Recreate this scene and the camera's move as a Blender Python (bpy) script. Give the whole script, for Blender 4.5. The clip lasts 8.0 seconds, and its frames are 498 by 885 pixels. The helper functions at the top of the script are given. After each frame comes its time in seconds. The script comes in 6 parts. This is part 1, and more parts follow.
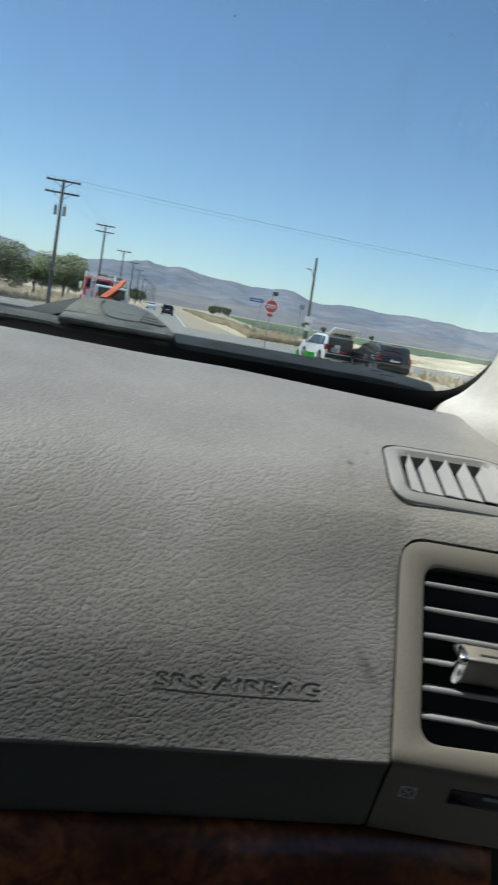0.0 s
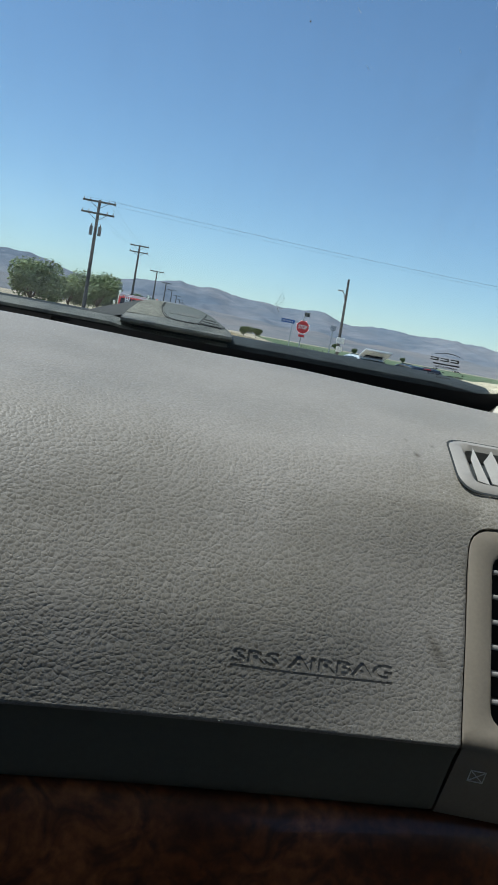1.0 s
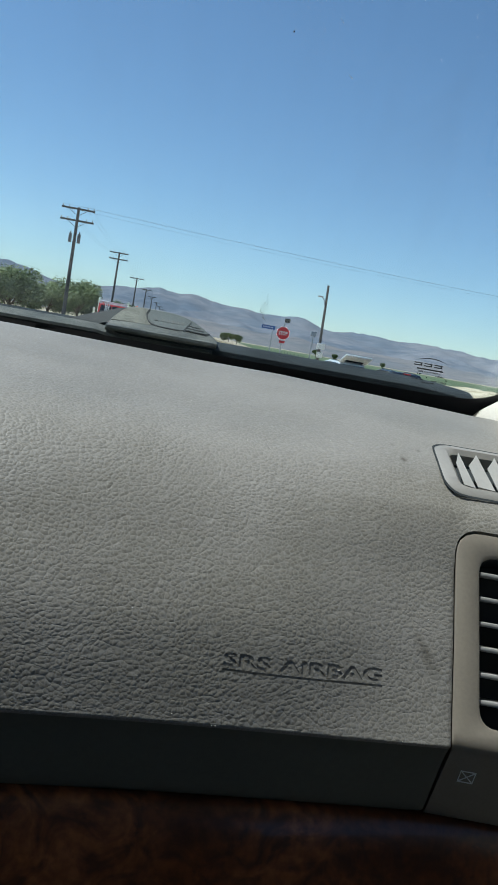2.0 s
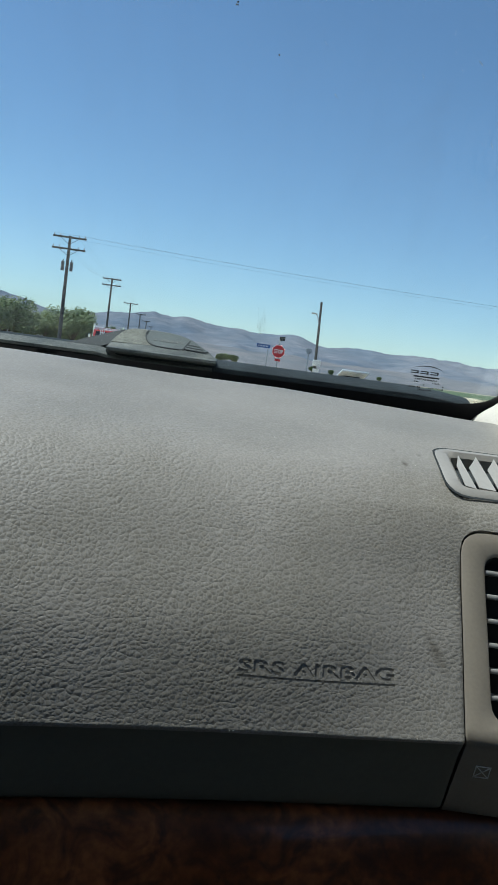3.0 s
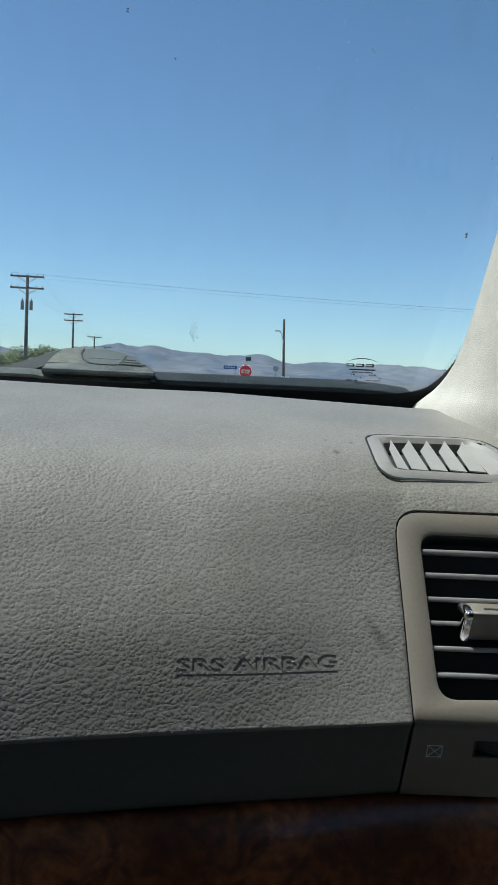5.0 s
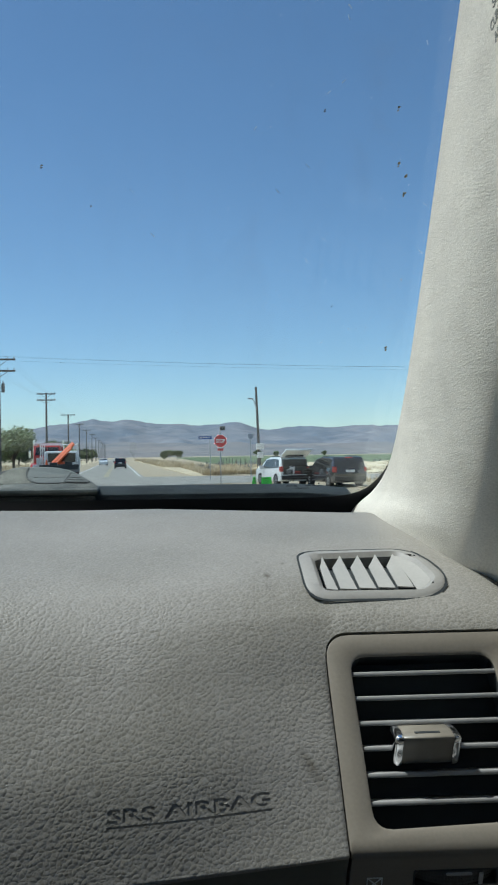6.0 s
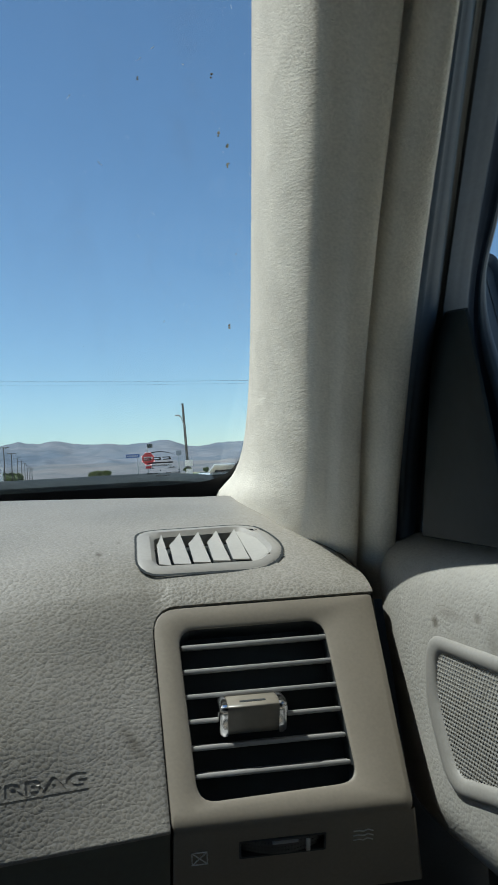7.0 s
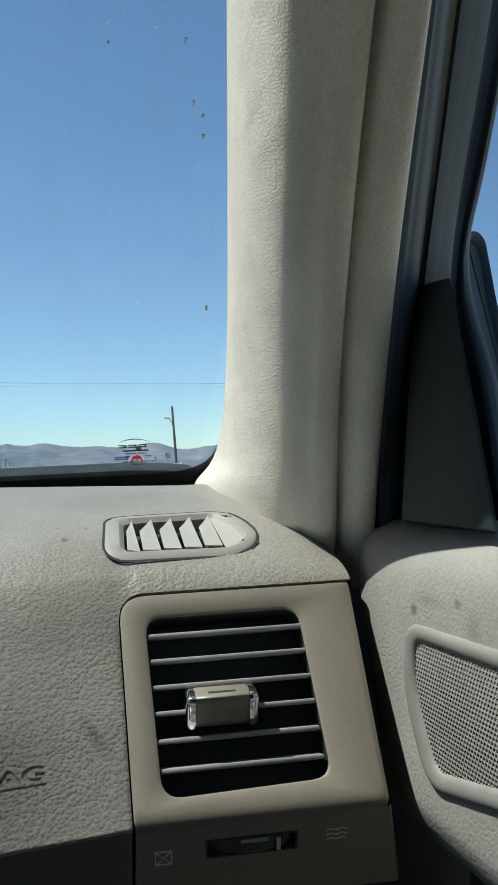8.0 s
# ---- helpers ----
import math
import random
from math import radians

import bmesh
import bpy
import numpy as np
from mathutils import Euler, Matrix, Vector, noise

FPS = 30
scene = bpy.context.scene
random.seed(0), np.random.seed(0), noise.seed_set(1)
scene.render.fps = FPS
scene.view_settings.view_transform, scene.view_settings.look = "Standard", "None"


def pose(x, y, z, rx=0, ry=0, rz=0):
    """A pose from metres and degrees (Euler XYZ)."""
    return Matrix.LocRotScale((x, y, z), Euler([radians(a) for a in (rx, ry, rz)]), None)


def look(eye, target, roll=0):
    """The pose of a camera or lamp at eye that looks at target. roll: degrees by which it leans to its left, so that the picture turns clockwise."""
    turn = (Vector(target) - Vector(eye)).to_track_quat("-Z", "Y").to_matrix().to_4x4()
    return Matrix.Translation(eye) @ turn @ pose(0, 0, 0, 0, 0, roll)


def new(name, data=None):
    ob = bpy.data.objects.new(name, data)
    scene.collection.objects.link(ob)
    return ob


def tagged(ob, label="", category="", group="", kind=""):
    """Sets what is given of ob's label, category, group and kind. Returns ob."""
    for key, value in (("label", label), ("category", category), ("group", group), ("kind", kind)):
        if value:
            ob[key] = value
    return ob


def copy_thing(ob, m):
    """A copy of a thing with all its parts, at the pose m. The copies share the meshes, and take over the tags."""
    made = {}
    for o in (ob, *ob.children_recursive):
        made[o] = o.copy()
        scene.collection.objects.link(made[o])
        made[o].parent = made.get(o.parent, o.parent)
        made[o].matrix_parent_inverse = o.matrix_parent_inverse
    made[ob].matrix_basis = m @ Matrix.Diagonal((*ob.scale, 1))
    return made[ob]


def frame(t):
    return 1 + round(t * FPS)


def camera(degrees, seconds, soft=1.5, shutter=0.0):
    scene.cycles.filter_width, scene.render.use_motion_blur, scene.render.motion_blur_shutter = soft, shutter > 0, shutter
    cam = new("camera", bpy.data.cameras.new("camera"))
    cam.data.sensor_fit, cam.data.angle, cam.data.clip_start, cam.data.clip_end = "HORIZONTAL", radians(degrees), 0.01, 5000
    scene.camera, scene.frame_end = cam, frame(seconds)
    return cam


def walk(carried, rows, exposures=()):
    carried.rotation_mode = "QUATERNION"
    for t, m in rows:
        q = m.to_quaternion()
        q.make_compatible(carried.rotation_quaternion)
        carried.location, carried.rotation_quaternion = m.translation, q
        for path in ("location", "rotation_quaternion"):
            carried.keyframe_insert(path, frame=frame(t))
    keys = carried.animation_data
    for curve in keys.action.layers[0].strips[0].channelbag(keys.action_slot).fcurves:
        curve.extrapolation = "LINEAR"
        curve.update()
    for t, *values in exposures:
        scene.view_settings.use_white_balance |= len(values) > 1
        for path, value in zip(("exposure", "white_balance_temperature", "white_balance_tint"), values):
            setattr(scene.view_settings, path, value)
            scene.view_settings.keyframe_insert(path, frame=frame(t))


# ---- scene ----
cam = camera(33.2, 8.0, soft=1.6, shutter=0.25)
PATH = [
    (0, (-0.084, 0.077, 1.449), (0.16, 2.041, 1.157), 9.9),
    (0.2, (-0.101, 0.087, 1.432), (0.053, 2.058, 1.129), 10.4),
    (0.3, (-0.11, 0.092, 1.43), (0.054, 2.062, 1.127), 10.8),
    (0.5, (-0.102, 0.087, 1.422), (0.038, 2.061, 1.13), 10.0),
    (1, (-0.115, 0.059, 1.421), (0.053, 2.035, 1.164), 10.5),
    (1.5, (-0.131, 0.045, 1.421), (0.071, 2.022, 1.202), 12.0),
    (1.7, (-0.127, 0.057, 1.421), (0.081, 2.032, 1.183), 11.5),
    (2.8, (-0.117, 0.041, 1.416), (0.078, 2.022, 1.217), 7.5),
    (3, (-0.125, 0.039, 1.415), (0.078, 2.02, 1.226), 7.6),
    (3.5, (-0.099, 0.045, 1.408), (0.121, 2.026, 1.243), 5.1),
    (4, (-0.09, 0.036, 1.404), (0.148, 2.017, 1.26), 3.6),
    (5.5, (-0.077, 0.039, 1.398), (0.169, 2.02, 1.264), 2.0),
    (5.7, (-0.065, 0.049, 1.445), (0.155, 2.034, 1.331), 1.6),
    (5.8, (-0.05, 0.025, 1.449), (0.193, 2.01, 1.434), 0.3),
    (6, (-0.043, 0.016, 1.453), (0.266, 1.992, 1.482), -0.9),
    (6.2, (-0.043, 0.016, 1.456), (0.304, 1.985, 1.521), -1.2),
    (6.5, (-0.014, 0.013, 1.453), (0.385, 1.972, 1.489), -1.8),
    (6.8, (0.015, 0.021, 1.423), (0.48, 1.965, 1.479), -2.6),
    (7, (0.044, 0.014, 1.413), (0.52, 1.956, 1.474), -3.2),
    (7.5, (0.059, 0.018, 1.401), (0.556, 1.954, 1.472), -3.6),
    (8, (0.063, 0.041, 1.395), (0.564, 1.977, 1.463), -2.8),
]
walk(cam, [(t, look(eye, target, roll)) for t, eye, target, roll in PATH], [(0.0, 0.20, 5950, 5), (2.8, 0.20, 5850, 2), (5.5, 0.20, 5850, 2), (6.5, 0.12, 5800, 2), (7.4, 0.36, 6100, 1), (8.0, 0.42, 6120, 1)])

# ---- world, sun, exposure ----
SUN_WAY = Vector((-0.45, 0.13, 0.885)).normalized()
world = bpy.data.worlds.new("sky")
scene.world = world
world.use_nodes = True
wn, wl = world.node_tree.nodes, world.node_tree.links
sky = wn.new("ShaderNodeTexSky")
sky.sky_type = "NISHITA"
sky.sun_disc = False
sky.sun_elevation = math.asin(SUN_WAY.z)
sky.sun_rotation = math.atan2(SUN_WAY.x, SUN_WAY.y)
sky.altitude = 1800
sky.air_density, sky.dust_density, sky.ozone_density = 1.05, 0.45, 2.7
wl.new(sky.outputs[0], wn["Background"].inputs[0])
wn["Background"].inputs[1].default_value = 0.112
lamp = bpy.data.lights.new("sun", "SUN")
lamp.energy, lamp.angle, lamp.color = 4.2, radians(0.53), (1.0, 0.96, 0.90)
new("sun", lamp).matrix_world = look(SUN_WAY * 50, (0, 0, 0))


# ---- helpers for building ----
def part(name, bm, material, parent=None, label="", smooth=None):
    """Links a bmesh as one mesh object under a thing or a part."""
    me = bpy.data.meshes.new(name)
    bm.normal_update()
    bm.to_mesh(me)
    bm.free()
    return mesh_part(name, me, material, parent, label, smooth)


def mesh_part(name, me, material, parent=None, label="", smooth=None):
    if material is not None:
        me.materials.clear()
        me.materials.append(material)
    if smooth is not None:
        for p in me.polygons:
            p.use_smooth = True
        me.set_sharp_from_angle(angle=radians(smooth))
    ob = new(name, me)
    ob.parent = parent
    return tagged(ob, label)


def thing(name, label, category, at=(0, 0, 0), turn=0.0, group="", kind=""):
    ob = new(name)
    ob.empty_display_size = 0.05
    ob.matrix_world = pose(*at, 0, 0, turn)
    return tagged(ob, label, category, group, kind)


def box(bm, lo, hi, bevel=0.0, m=None, segments=2):
    """Adds a box between two corners, with rounded edges."""
    r = bmesh.ops.create_cube(bm, size=1.0)
    vs = r["verts"]
    c, d = (Vector(lo) + Vector(hi)) / 2, Vector(hi) - Vector(lo)
    for v in vs:
        v.co = Vector((v.co.x * d.x, v.co.y * d.y, v.co.z * d.z)) + c
    if bevel > 0:
        es = list({e for v in vs for e in v.link_edges})
        r = bmesh.ops.bevel(bm, geom=es, offset=bevel, segments=segments, affect="EDGES", profile=0.5)
        vs = list({v for f in r["faces"] for v in f.verts} | {v for v in vs if v.is_valid})
    if m is not None:
        for v in vs:
            v.co = m @ v.co
    return vs


def tube(bm, a, b, r0, r1=None, n=10, caps=True):
    """Adds a cylinder or cone from a to b."""
    a, b = Vector(a), Vector(b)
    d = b - a
    q = d.to_track_quat("Z", "Y").to_matrix().to_4x4()
    r = bmesh.ops.create_cone(bm, cap_ends=caps, segments=n, radius1=r0, radius2=r0 if r1 is None else r1, depth=d.length)
    m = Matrix.Translation((a + b) / 2) @ q
    for v in r["verts"]:
        v.co = m @ v.co
    return r["verts"]


def ball(bm, c, r, n=8, squash=(1, 1, 1)):
    made = bmesh.ops.create_uvsphere(bm, u_segments=n * 2, v_segments=n, radius=r)
    for v in made["verts"]:
        v.co = Vector((v.co.x * squash[0], v.co.y * squash[1], v.co.z * squash[2])) + Vector(c)
    return made["verts"]


def grid_mesh(bm, rows, closed=False, caps=False):
    """Faces between rows of points; closed: each row is a ring."""
    vs = [[bm.verts.new(p) for p in row] for row in rows]
    n = len(rows[0])
    for a, b in zip(vs, vs[1:]):
        for k in range(n if closed else n - 1):
            bm.faces.new((a[k], a[(k + 1) % n], b[(k + 1) % n], b[k]))
    if caps:
        bm.faces.new(list(reversed(vs[0])))
        bm.faces.new(vs[-1])
    return vs


def slab(bm, outline, m, depth, bevel=0.0, hole=None):
    """A flat plate with outline (u, v) in the plane of m (its z is outwards), going depth inwards; hole: a second outline with as many points."""
    up = [m @ Vector((u, v, 0)) for u, v in outline]
    dn = [m @ Vector((u, v, -depth)) for u, v in outline]
    if hole is None:
        rings = [dn, up]
        vs = grid_mesh(bm, rings, closed=True)
        top = bm.faces.new(vs[1])
        bm.faces.new(list(reversed(vs[0])))
        if bevel:
            bmesh.ops.bevel(bm, geom=list(top.edges), offset=bevel, segments=2, affect="EDGES", profile=0.5)
        return
    hu = [m @ Vector((u, v, 0)) for u, v in hole]
    hd = [m @ Vector((u, v, -depth)) for u, v in hole]
    vs = grid_mesh(bm, [dn, up, hu, hd, dn], closed=True)
    bmesh.ops.remove_doubles(bm, verts=[v for r in vs for v in r], dist=1e-6)


def rounded(w, h, r, n=5, cx=0.0, cy=0.0, skew=0.0):
    """A rounded rectangle's outline, centred on cx, cy; skew leans it."""
    out = []
    for sx, sy, a0 in ((1, -1, -90), (1, 1, 0), (-1, 1, 90), (-1, -1, 180)):
        for k in range(n + 1):
            a = radians(a0 + 90 * k / n)
            x, y = sx * (w / 2 - r) + r * math.cos(a), sy * (h / 2 - r) + r * math.sin(a)
            out.append((cx + x + skew * y, cy + y))
    return out


def smooth_line(points, n):
    """A smooth line through control points, n steps in each span."""
    pts = [Vector(p) for p in points]
    out = []
    for k in range(len(pts) - 1):
        p0, p1, p2, p3 = pts[max(k - 1, 0)], pts[k], pts[k + 1], pts[min(k + 2, len(pts) - 1)]
        for j in range(n):
            t = j / n
            out.append(0.5 * (2 * p1 + (p2 - p0) * t + (2 * p0 - 5 * p1 + 4 * p2 - p3) * t * t + (3 * p1 - p0 - 3 * p2 + p3) * t**3))
    out.append(pts[-1])
    return out


def lerp_table(table, x):
    for (x0, y0), (x1, y1) in zip(table, table[1:]):
        if x <= x1:
            k = min(max((x - x0) / (x1 - x0), 0), 1)
            return y0 + (y1 - y0) * k
    return table[-1][1]


def text_mesh(words, width, height, depth, bold=0.0, align="CENTER"):
    """Letters in the built-in font as a mesh, scaled to a width and a cap height, lying in x and y."""
    cu = bpy.data.curves.new("letters", "FONT")
    cu.body, cu.extrude, cu.offset, cu.resolution_u = words, 0.5, bold, 3
    ob = new("letters", cu)
    bpy.context.view_layer.update()
    me = bpy.data.meshes.new_from_object(ob.evaluated_get(bpy.context.evaluated_depsgraph_get()))
    bpy.data.objects.remove(ob)
    co = np.empty(len(me.vertices) * 3)
    me.vertices.foreach_get("co", co)
    co = co.reshape(-1, 3)
    lo, hi = co.min(0), co.max(0)
    co = (co - (lo + hi) / 2) / (hi - lo) * np.array([width, height, depth])
    me.vertices.foreach_set("co", co.ravel())
    me.update()
    return me


# ---- materials ----
def shader(name, colour, rough=0.6, metal=0.0, spec=0.5, vary=0.12, scale=6.0, fine=0.08, fine_scale=120.0, bump=0.0, bump_scale=300.0, coat=0.0, seed=0.0, tint=None, island=0.0):
    """A principled surface with variation at two scales and a fine relief."""
    m = bpy.data.materials.new(name)
    m.use_nodes = True
    n, l = m.node_tree.nodes, m.node_tree.links
    b = n["Principled BSDF"]
    b.inputs["Metallic"].default_value = metal
    b.inputs["Specular IOR Level"].default_value = spec
    b.inputs["Coat Weight"].default_value = coat
    co = n.new("ShaderNodeTexCoord")
    big, small = n.new("ShaderNodeTexNoise"), n.new("ShaderNodeTexNoise")
    big.inputs["Scale"].default_value, small.inputs["Scale"].default_value = scale, fine_scale
    big.inputs["Detail"].default_value = small.inputs["Detail"].default_value = 4
    off = n.new("ShaderNodeMapping")
    off.inputs["Location"].default_value = (seed, seed * 2, seed * 3)
    l.new(co.outputs["Object"], off.inputs[0])
    for t in (big, small):
        l.new(off.outputs[0], t.inputs["Vector"])
    dark, light = n.new("ShaderNodeMixRGB"), n.new("ShaderNodeMixRGB")
    c = Vector(colour)
    dark.inputs[1].default_value = (*(c * (1 - vary)), 1)
    dark.inputs[2].default_value = (*(Vector(tint) if tint else c * (1 + vary)), 1)
    ramp = n.new("ShaderNodeValToRGB")
    ramp.color_ramp.elements[0].position, ramp.color_ramp.elements[1].position = 0.35, 0.65
    l.new(big.outputs["Fac"], ramp.inputs[0])
    l.new(ramp.outputs[0], dark.inputs[0])
    light.blend_type = "MULTIPLY"
    light.inputs[0].default_value = 1.0
    grain = n.new("ShaderNodeMapRange")
    grain.inputs["From Min"].default_value, grain.inputs["From Max"].default_value = 0.3, 0.7
    grain.inputs["To Min"].default_value, grain.inputs["To Max"].default_value = 1 - fine, 1 + fine
    l.new(small.outputs["Fac"], grain.inputs[0])
    l.new(dark.outputs[0], light.inputs[1])
    l.new(grain.outputs[0], light.inputs[2])
    out = light.outputs[0]
    if island:
        geo, mul = n.new("ShaderNodeNewGeometry"), n.new("ShaderNodeMixRGB")
        mr = n.new("ShaderNodeMapRange")
        mr.inputs["To Min"].default_value, mr.inputs["To Max"].default_value = 1 - island, 1 + island
        l.new(geo.outputs["Random Per Island"], mr.inputs[0])
        mul.blend_type = "MULTIPLY"
        mul.inputs[0].default_value = 1.0
        l.new(out, mul.inputs[1])
        l.new(mr.outputs[0], mul.inputs[2])
        out = mul.outputs[0]
    l.new(out, b.inputs["Base Color"])
    rr = n.new("ShaderNodeMapRange")
    rr.inputs["To Min"].default_value, rr.inputs["To Max"].default_value = max(rough - 0.08, 0.02), min(rough + 0.08, 1)
    l.new(big.outputs["Fac"], rr.inputs[0])
    l.new(rr.outputs[0], b.inputs["Roughness"])
    if bump:
        bn, bp = n.new("ShaderNodeTexNoise"), n.new("ShaderNodeBump")
        bn.inputs["Scale"].default_value, bn.inputs["Detail"].default_value = bump_scale, 3
        l.new(off.outputs[0], bn.inputs["Vector"])
        l.new(bn.outputs["Fac"], bp.inputs["Height"])
        bp.inputs["Strength"].default_value, bp.inputs["Distance"].default_value = 1.0, bump
        l.new(bp.outputs[0], b.inputs["Normal"])
    return m


def leather(name, colour, cell=320.0, depth=0.00036, rough=0.47, wear=(0.295, 0.275, 0.24), spec=0.5):
    """Grained vinyl: rounded pebbles of uneven size, drawn out along wandering folds, worn and dusty in patches."""
    m = shader(name, colour, rough=rough, vary=0.07, scale=9.0, fine=0.05, fine_scale=160.0, tint=wear, spec=spec)
    n, l = m.node_tree.nodes, m.node_tree.links
    b = n["Principled BSDF"]
    co = n.new("ShaderNodeTexCoord")

    def maths(op, *values):
        q = n.new("ShaderNodeMath")
        q.operation = op
        for k, v in enumerate(values):
            if isinstance(v, float):
                q.inputs[k].default_value = v
            else:
                l.new(v, q.inputs[k])
        return q.outputs[0]

    def bent(source, scale, amount):
        """The place shifted by a slow noise."""
        w, add = n.new("ShaderNodeTexNoise"), n.new("ShaderNodeMixRGB")
        w.inputs["Scale"].default_value, w.inputs["Detail"].default_value = scale, 2
        add.blend_type = "LINEAR_LIGHT"
        add.inputs[0].default_value = amount
        l.new(source, w.inputs["Vector"])
        l.new(source, add.inputs[1])
        l.new(w.outputs["Color"], add.inputs[2])
        return add.outputs[0]

    place = bent(bent(co.outputs["Object"], 14.0, 0.006), 200.0, 0.0011)

    def cells(f, turn, stretch, top):
        """1 on the pebbles, falling to 0 in the creases between them."""
        mp, v, q = n.new("ShaderNodeMapping"), n.new("ShaderNodeTexVoronoi"), n.new("ShaderNodeMapRange")
        mp.inputs["Rotation"].default_value = turn
        mp.inputs["Scale"].default_value = [cell * f * s for s in stretch]
        v.feature = "DISTANCE_TO_EDGE"
        v.inputs["Scale"].default_value = 1.0
        q.interpolation_type = "SMOOTHERSTEP"
        q.inputs["From Min"].default_value, q.inputs["From Max"].default_value = -top * 0.5, top
        l.new(place, mp.inputs[0])
        l.new(mp.outputs[0], v.inputs["Vector"])
        l.new(v.outputs["Distance"], q.inputs[0])
        return q.outputs[0]

    big, patch = n.new("ShaderNodeTexNoise"), n.new("ShaderNodeTexNoise")
    big.inputs["Scale"].default_value, big.inputs["Detail"].default_value = cell * 0.45, 2
    l.new(place, big.inputs["Vector"])
    patch.inputs["Scale"].default_value = 16.0
    l.new(co.outputs["Object"], patch.inputs["Vector"])
    dome, mp = n.new("ShaderNodeTexVoronoi"), n.new("ShaderNodeMapping")
    dome.feature = "SMOOTH_F1"
    dome.inputs["Scale"].default_value, dome.inputs["Smoothness"].default_value = 1.0, 0.42
    mp.inputs["Rotation"].default_value, mp.inputs["Scale"].default_value = (0.3, 0.5, 0.2), (cell * 0.9, cell, cell * 1.08)
    l.new(place, mp.inputs[0])
    l.new(mp.outputs[0], dome.inputs["Vector"])
    small = cells(1.0, (0.3, 0.5, 0.2), (0.9, 1.0, 1.08), 0.34)
    folds = cells(0.26, (0.2, -0.7, 0.4), (0.7, 1.0, 1.4), 0.09)
    h = maths("MULTIPLY_ADD", dome.outputs["Distance"], -1.2, maths("MULTIPLY", small, 0.16))
    h = maths("MULTIPLY_ADD", folds, 0.30, h)
    h = maths("MULTIPLY_ADD", big.outputs["Fac"], 0.8, h)
    # Pale dust lies in the creases.
    dust, low = n.new("ShaderNodeMixRGB"), n.new("ShaderNodeMapRange")
    low.inputs["From Min"].default_value, low.inputs["From Max"].default_value = 0.62, 0.25
    low.inputs["To Max"].default_value = 0.42
    l.new(small, low.inputs[0])
    l.new(low.outputs[0], dust.inputs[0])
    l.new(b.inputs["Base Color"].links[0].from_socket, dust.inputs[1])
    dust.inputs[2].default_value = (0.42, 0.40, 0.36, 1)
    l.new(dust.outputs[0], b.inputs["Base Color"])
    amount = n.new("ShaderNodeMapRange")
    amount.inputs["From Min"].default_value, amount.inputs["From Max"].default_value = 0.35, 0.7
    amount.inputs["To Min"].default_value, amount.inputs["To Max"].default_value = 0.65, 1.0
    l.new(patch.outputs["Fac"], amount.inputs[0])
    bp = n.new("ShaderNodeBump")
    bp.inputs["Distance"].default_value = depth
    l.new(h, bp.inputs["Height"])
    # The grain runs out towards the windshield.
    split, far = n.new("ShaderNodeSeparateXYZ"), n.new("ShaderNodeMapRange")
    l.new(co.outputs["Object"], split.inputs[0])
    l.new(split.outputs["Y"], far.inputs[0])
    far.inputs["From Min"].default_value, far.inputs["From Max"].default_value = 0.73, 0.88
    far.inputs["To Min"].default_value, far.inputs["To Max"].default_value = 1.0, 0.22
    l.new(maths("MULTIPLY", amount.outputs[0], far.outputs[0]), bp.inputs["Strength"])
    l.new(bp.outputs[0], b.inputs["Normal"])
    return m


